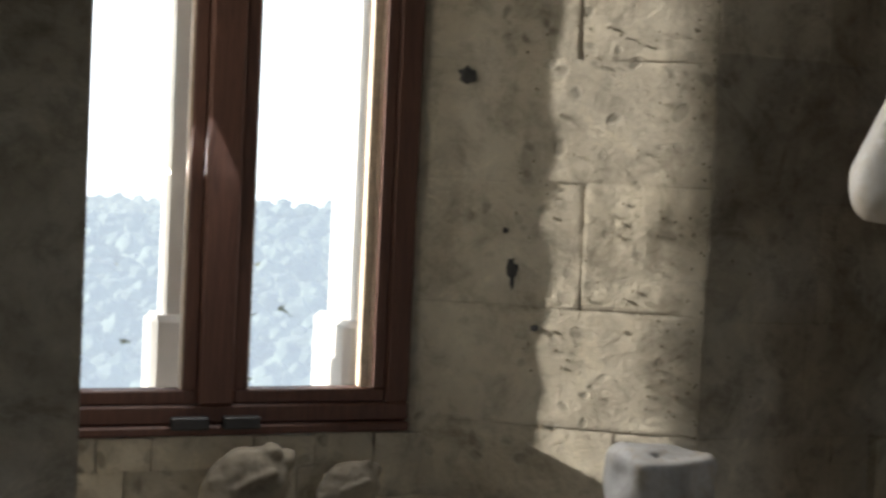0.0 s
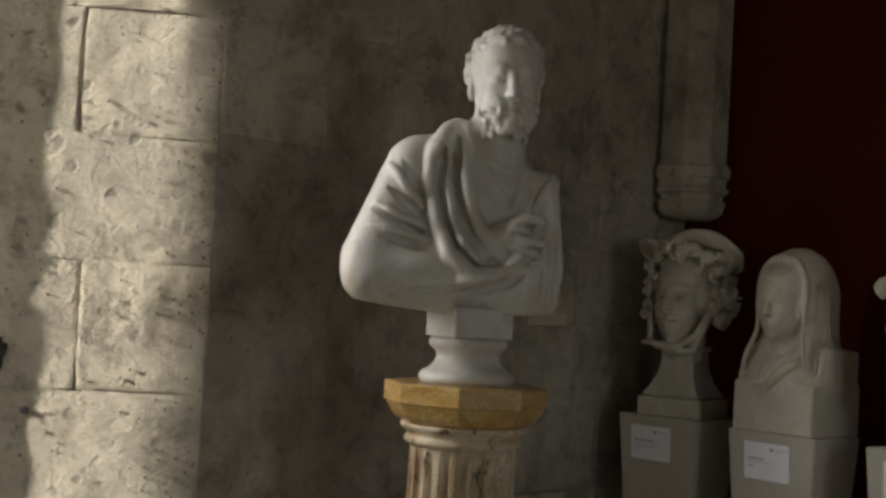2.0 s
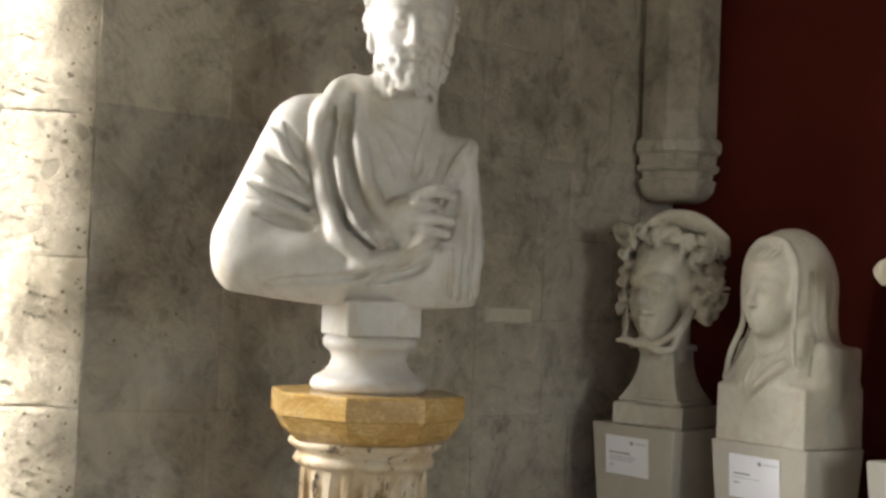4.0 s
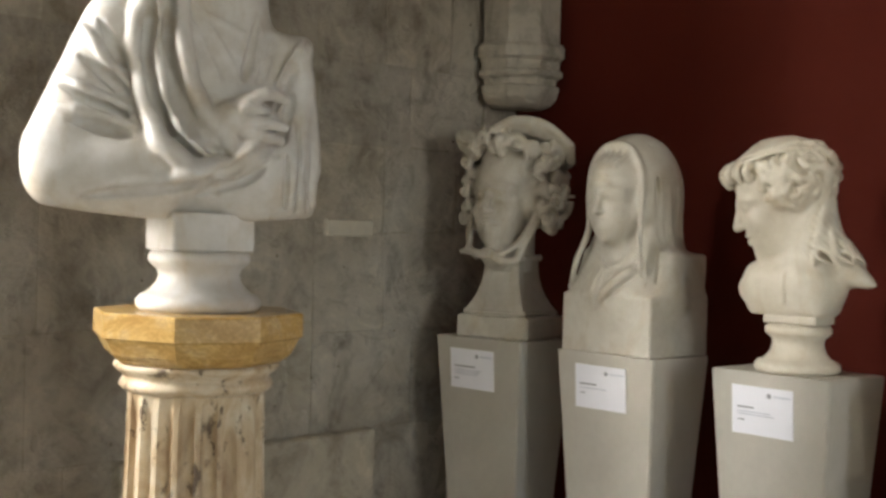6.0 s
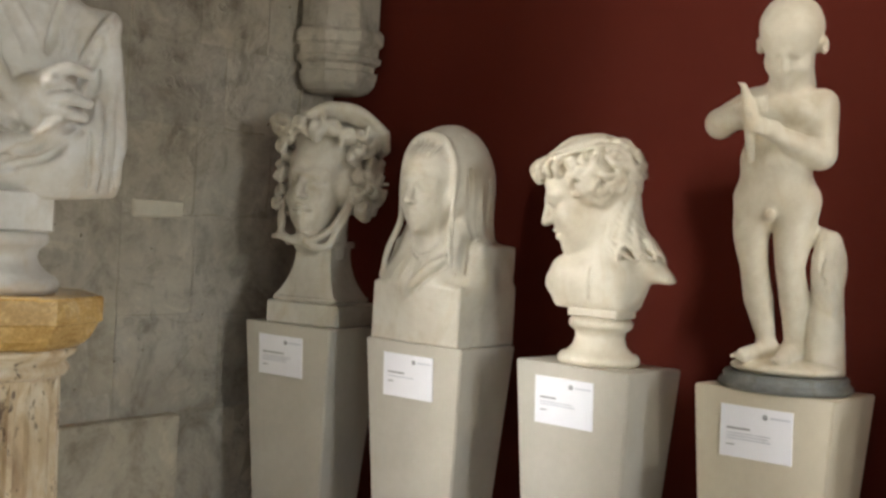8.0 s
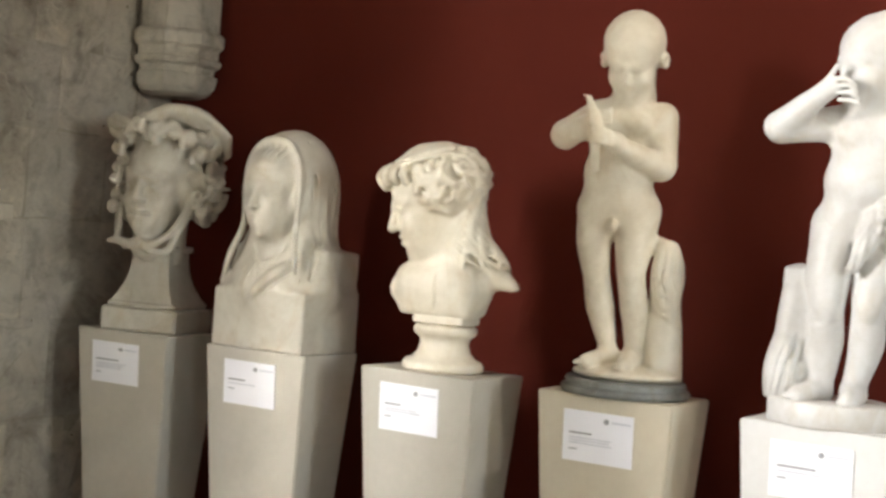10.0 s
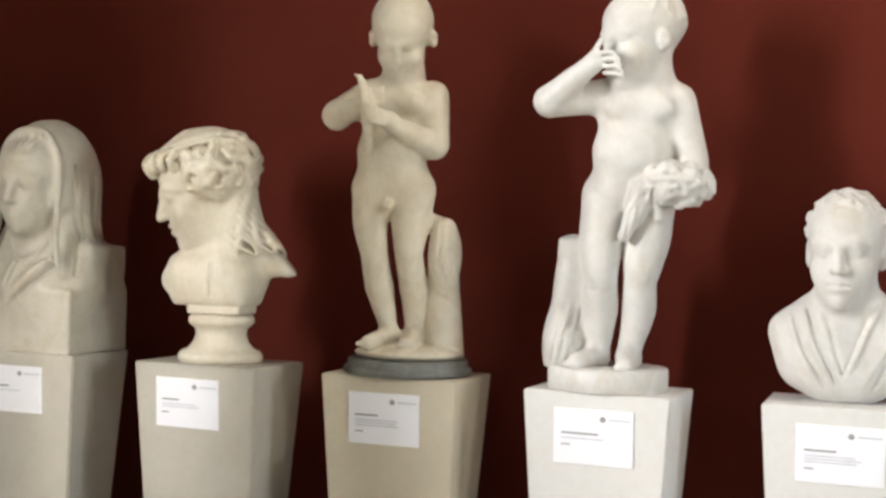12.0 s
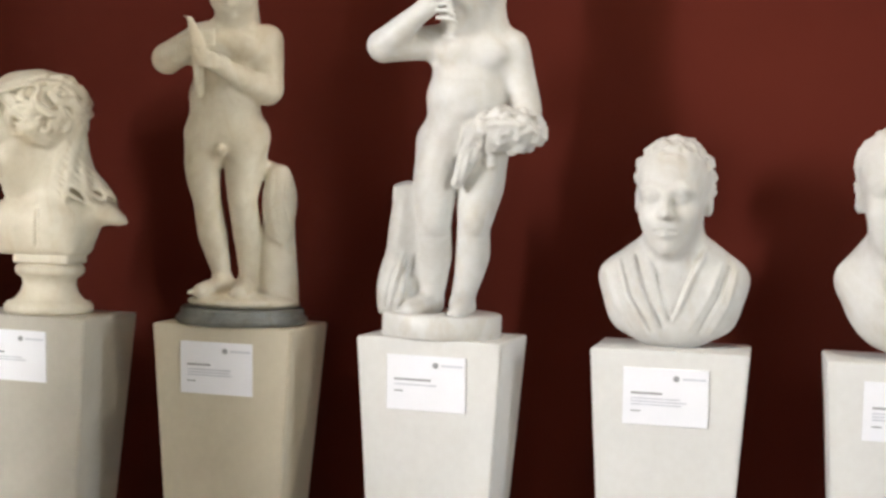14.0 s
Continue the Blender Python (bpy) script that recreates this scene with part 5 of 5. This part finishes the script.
def column_stub():
    S = Clay((-0.18, -0.18, -0.02), (0.18, 0.18, 0.96), 0.009)
    S.limb((0, 0, 0.05), (0, 0, 0.74), 0.128, 0.122, 0.01)
    S.block((0.01, 0, 0.83), (0.108, 0.1, 0.06), 0.03, 0.05)
    S.turn_to((0, 0, 0.895), pitch=10, roll=-3)
    S.block((0, 0, 0.1), (0.3, 0.3, 0.1), 0.01, 0.006, True)
    for x, y in ((-0.03, -0.04), (0.06, 0.02), (-0.09, 0.05)):
        S.ball((x, y, 0.0), (0.012, 0.012, 0.02), 0.006, True)
    S.turn_to()
    S.floor_cut(0.0)
    S.rough(0.022, 0.06, 66)
    finish("column_stub", S, M_STUB, WALL @ pose(2.69, 0.53, 0, 0, 0, 180), "broken grey-white marble column stub with drilled top", "column")


M_STUB = marble("weathered_grey_marble", (0.5, 0.49, 0.47), (0.34, 0.33, 0.31), 0.4, 0.75, 2.0)
column_stub()


# ------------------------------------------------------------------ outside the window
def outside_stonework():
    o = thing("window_stonework", WALL)
    tagged(o, "sunlit pale stone mullion and jamb outside the window", "stonework", kind="structure")
    part("mullion", box(3.5, 3.652, -1.03, -0.93, 0.2, 2.9, 0.012), M_ROOF, o)
    part("mullion_base", box(3.47, 3.69, -1.07, -0.89, 0.2, 1.06, 0.02), M_ROOF, o)
    part("jamb", box(2.6, 3.06, -1.1, -0.75, 0.0, 4.7, 0.02), M_ROOF, o)
    part("jamb_base", box(2.6, 3.1, -1.13, -0.74, 0.0, 1.06, 0.02), M_ROOF, o)
    # unseen block added to keep sun from slipping past the recess edge
    part("sun_block", box(4.46, 5.1, -1.06, -0.71, 0.0, 4.7, 0.008), M_ROOF, o)
    part("outer_sill", box(2.6, 4.6, -1.1, -0.72, 0.55, 0.72, 0.015), M_ROOF, o)


outside_stonework()


def clump(rg, radius, squash=0.8, fine=2):
    b = bmesh.new()
    bmesh.ops.create_icosphere(b, subdivisions=fine, radius=radius)
    off = Vector((rg.uniform(0, 50), rg.uniform(0, 50), rg.uniform(0, 50)))
    for v in b.verts:
        v.co *= 1 + 0.5 * noise.noise(v.co * (2.2 / radius) + off) + 0.45 * noise.noise(v.co * (7 / radius) + off)
        v.co.z *= squash
    return b


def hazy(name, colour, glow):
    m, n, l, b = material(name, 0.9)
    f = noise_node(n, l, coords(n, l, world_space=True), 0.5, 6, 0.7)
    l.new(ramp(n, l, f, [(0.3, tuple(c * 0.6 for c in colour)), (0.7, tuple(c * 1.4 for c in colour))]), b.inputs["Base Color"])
    # distance haze put into the surface as a pale blue self-glow
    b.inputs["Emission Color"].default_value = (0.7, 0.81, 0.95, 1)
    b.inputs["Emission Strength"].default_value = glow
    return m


M_WOODS = hazy("far_woods_haze_glow", (0.09, 0.115, 0.08), 0.52)


def tree(x, y, z, height, seed):
    t = thing("tree", pose(x, y, z))
    tagged(t, "leafy green tree on the slope below the window", "tree", "trees outside the window")
    rg = random.Random(seed)
    tr = lathe([(height * 0.035, 0), (height * 0.025, height * 0.3), (height * 0.015, height * 0.6), (height * 0.006, height * 0.85)], 10)
    part("trunk", tr, M_BARK, t)
    cr = bmesh.new()
    for i in range(34):
        a, q = rg.uniform(0, 6.28), rg.random() ** 0.5
        zz = height * rg.uniform(0.35, 0.95)
        w = height * 0.32 * math.sqrt(max(0.05, 1 - ((zz / height - 0.55) / 0.45) ** 2))
        c = clump(rg, height * rg.uniform(0.05, 0.1))
        bmesh.ops.translate(c, verts=c.verts, vec=(w * q * math.cos(a), w * q * math.sin(a), zz))
        join(cr, c)
    part("crown", cr, M_LEAF, t)


for i, (x, y, h) in enumerate(((-34, -17, 8.5), (-30, -10, 7), (-41, -8, 9), (-38, -3, 7), (-45, -14, 9), (-33, -5, 7))):
    tree(x, y, -13.9, h, 80 + i)


def far_woods():
    rg = random.Random(90)
    for i in range(7000):
        d = rg.uniform(60, 235)
        a = radians(rg.uniform(150, 194))
        c = clump(rg, rg.uniform(0.35, 0.95) * (0.6 + d / 190), 0.85, 1)
        bmesh.ops.translate(c, verts=c.verts, vec=(-2 + d * math.cos(a), -3 + d * math.sin(a), -13.5 + (d - 60) * 0.05 + rg.uniform(0, 3.5)))
        join_fast.append(c)
    verts, faces = [], []
    for c in join_fast:
        k = len(verts)
        c.verts.index_update()
        verts += [v.co[:] for v in c.verts]
        faces += [[k + v.index for v in f.verts] for f in c.faces]
        c.free()
    me = bpy.data.meshes.new("far_woods")
    me.from_pydata(verts, [], faces)
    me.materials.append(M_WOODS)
    tagged(new("far_woods", me), "far woods on the hillside with a bluish haze glow put in", "woods", kind="stuff")


join_fast = []
far_woods()


def haze():
    """The bright hazy sky low over the hills, far off, as a glowing sheet."""
    m, n, l, b = material("bright_haze", 1.0)
    b.inputs["Base Color"].default_value = (0.8, 0.85, 0.9, 1)
    b.inputs["Emission Color"].default_value = (0.93, 0.97, 1.0, 1)
    b.inputs["Emission Strength"].default_value = 1.3
    bm = bmesh.new()
    rows = [[bm.verts.new((420 * math.cos(radians(a)), 420 * math.sin(radians(a)), z)) for a in range(140, 213, 6)] for z in (-14, 260)]
    for i in range(len(rows[0]) - 1):
        bm.faces.new((rows[0][i], rows[0][i + 1], rows[1][i + 1], rows[1][i]))
    tagged(part("backdrop_sky", bm, m), "glowing backdrop sheet for the bright white haze over the far hills", "sky", kind="structure")


haze()


# ------------------------------------------------------------------ stone blocks of the wall and recess
def block_mesh(w, h, seed, rough):
    """A dressed block face, w by h, with worn edges; its back lies 0.05 m behind."""
    rg = random.Random(seed)
    off = Vector((rg.uniform(0, 99), rg.uniform(0, 99), rg.uniform(0, 99)))
    nx, nz = 6, 5
    xs = [0, 0.012 / w] + [i / (nx - 2) for i in range(1, nx - 2)] + [1 - 0.012 / w, 1]
    zs = [0, 0.012 / h] + [i / (nz - 2) for i in range(1, nz - 2)] + [1 - 0.012 / h, 1]
    xs, zs = sorted(xs), sorted(zs)
    b = bmesh.new()
    grid = []
    for j, tz in enumerate(zs):
        row = []
        for i, tx in enumerate(xs):
            rim = i in (0, len(xs) - 1) or j in (0, len(zs) - 1)
            p = Vector((tx * w, 0, tz * h))
            d = noise.noise(p * 7 + off) * rough + noise.noise(p * 19 + off) * rough * 0.5
            y = d - (0.0008 + 0.2 * rough * rg.random() if rim else 0)
            x = p.x + (rg.uniform(-1, 1) * rough * 0.5 if rim else 0)
            row.append(b.verts.new((min(max(x, 0.001), w - 0.001), y, p.z + (rg.uniform(-1, 1) * rough * 0.4 if rim else 0))))
        grid.append(row)
    for r0, r1 in zip(grid, grid[1:]):
        for i in range(len(r0) - 1):
            b.faces.new((r0[i + 1], r0[i], r1[i], r1[i + 1]))
    ring = grid[0] + [r[-1] for r in grid[1:]] + grid[-1][-2::-1] + [r[0] for r in grid[-2:0:-1]]
    back = [b.verts.new((v.co.x, -0.05, v.co.z)) for v in ring]
    for i in range(len(ring)):
        k = (i + 1) % len(ring)
        b.faces.new((ring[i], ring[k], back[k], back[i]))
    return b


def lay(parent, m, u0, u1, courses, mat, seed, wide, rough, proud=0.005):
    """Courses of blocks on the plane of m: x along, y out of the wall."""
    rg = random.Random(seed)
    for c, (z0, z1) in enumerate(zip(courses, courses[1:])):
        u = u0
        first = True
        while u < u1 - 0.02:
            w = rg.uniform(*wide) * (0.55 if first and c % 2 else 1)
            first = False
            if u1 - (u + w) < wide[0] * 0.6:
                w = u1 - u
            out = rg.uniform(-0.8, 1.2) * proud
            part("stone_block", block_mesh(w - 0.002, z1 - z0 - 0.002, rg.randrange(10 ** 6), rough), mat, parent, m=m @ pose(u + 0.001, out, z0 + 0.001))
            u += w


ONE = Matrix.Identity(4)
lay(west, ONE, 0.93, EDGE_R, [0, 0.42, 0.80, 1.145, 1.505, 1.93, 2.29, 2.66, 3.06, 3.5, 3.95, 4.59], M_STONE, 1, (0.34, 0.66), 0.006, 0.002)
lay(west, ONE, 0.0, 0.928, [0, 0.4, 0.795, 1.105, 1.41, 1.685, 1.945, 2.29, 2.66, 3.06, 3.5, 3.95, 4.59], M_STONE, 2, (0.26, 0.5), 0.007, 0.003)
RL = math.hypot(JAMB_R - EDGE_R, DEEP)
REVEAL = pose(EDGE_R, 0, 0, 0, 0, math.degrees(math.atan2(-DEEP, JAMB_R - EDGE_R)))
lay(west, REVEAL, 0.0, RL, [0, 0.42, 0.80, 1.16, 1.535, 1.9, 2.27, 2.62, 3.0, 3.4], M_REVEAL, 3, (0.42, 0.88), 0.009, 0.0015)
lay(west, pose(0, -DEEP + 0.035, 0), JAMB_R - 0.05, JAMB_L, [0.56, 0.66, 0.755], M_REVEAL, 4, (0.14, 0.3), 0.006)
part("slab", box(0.69, 1.62, -0.01, 0.045, 0.3, 0.8, 0.006), M_MORTAR, west, "flat stone slab set into the wall")
part("patch", box(0.69, 0.89, -0.01, 0.012, 1.4, 1.455, 0.006), M_PATCH, west, "pale mortar repair")


def dark_hole(u, z, w, h, seed):
    """A dark lump standing for a weathered, iron-stained hole and the shade in it."""
    b = clump(random.Random(seed), 0.5, 1.0)
    for v in b.verts:
        v.co = Vector((v.co.x * w, v.co.y * 0.012, v.co.z * h))
    part("hole_lump", b, M_IRON, west, m=REVEAL @ pose(u, 0.006, z))


for u, z, w, h, s in ((0.575, 1.268, 0.034, 0.055, 1), (0.575, 1.235, 0.012, 0.06, 2), (0.74, 1.845, 0.05, 0.05, 3), (0.5, 1.095, 0.026, 0.02, 4), (0.6, 1.385, 0.02, 0.018, 5)):
    dark_hole(u, z, w, h, s)


M_PIT = plain("pit_shade_brown", (0.2, 0.165, 0.115), 0.95, 30, 0.3)


def pits(m, count, u0, u1, z0, z1, seed, lean):
    """Many small dark lumps for the shade in weathered cavities, too small to count."""
    rg = random.Random(seed)
    verts, faces = [], []
    for i in range(count):
        c = clump(rg, 0.5, 1.0)
        u = u0 + (u1 - u0) * rg.random() ** lean
        p = Vector((u, 0.004, rg.uniform(z0, z1)))
        w, h, t = rg.uniform(0.004, 0.009), rg.uniform(0.004, 0.011), rg.uniform(-0.4, 0.4)
        c.verts.index_update()
        k = len(verts)
        for v in c.verts:
            q = Vector((v.co.x * w + v.co.z * h * t, v.co.y * 0.006, v.co.z * h)) + p
            verts.append((m @ q)[:])
        faces += [[k + v.index for v in f.verts] for f in c.faces]
        c.free()
    me = bpy.data.meshes.new("shaded_pits")
    me.from_pydata(verts, [], faces)
    me.materials.append(M_PIT)
    ob = new("shaded_pits", me)
    ob.parent = west
    ob["kind"] = "stuff"


pits(REVEAL, 150, 0.01, 0.62, 0.8, 2.4, 7, 1.7)
pits(ONE, 45, 0.25, 2.2, 0.7, 2.4, 8, 1.0)
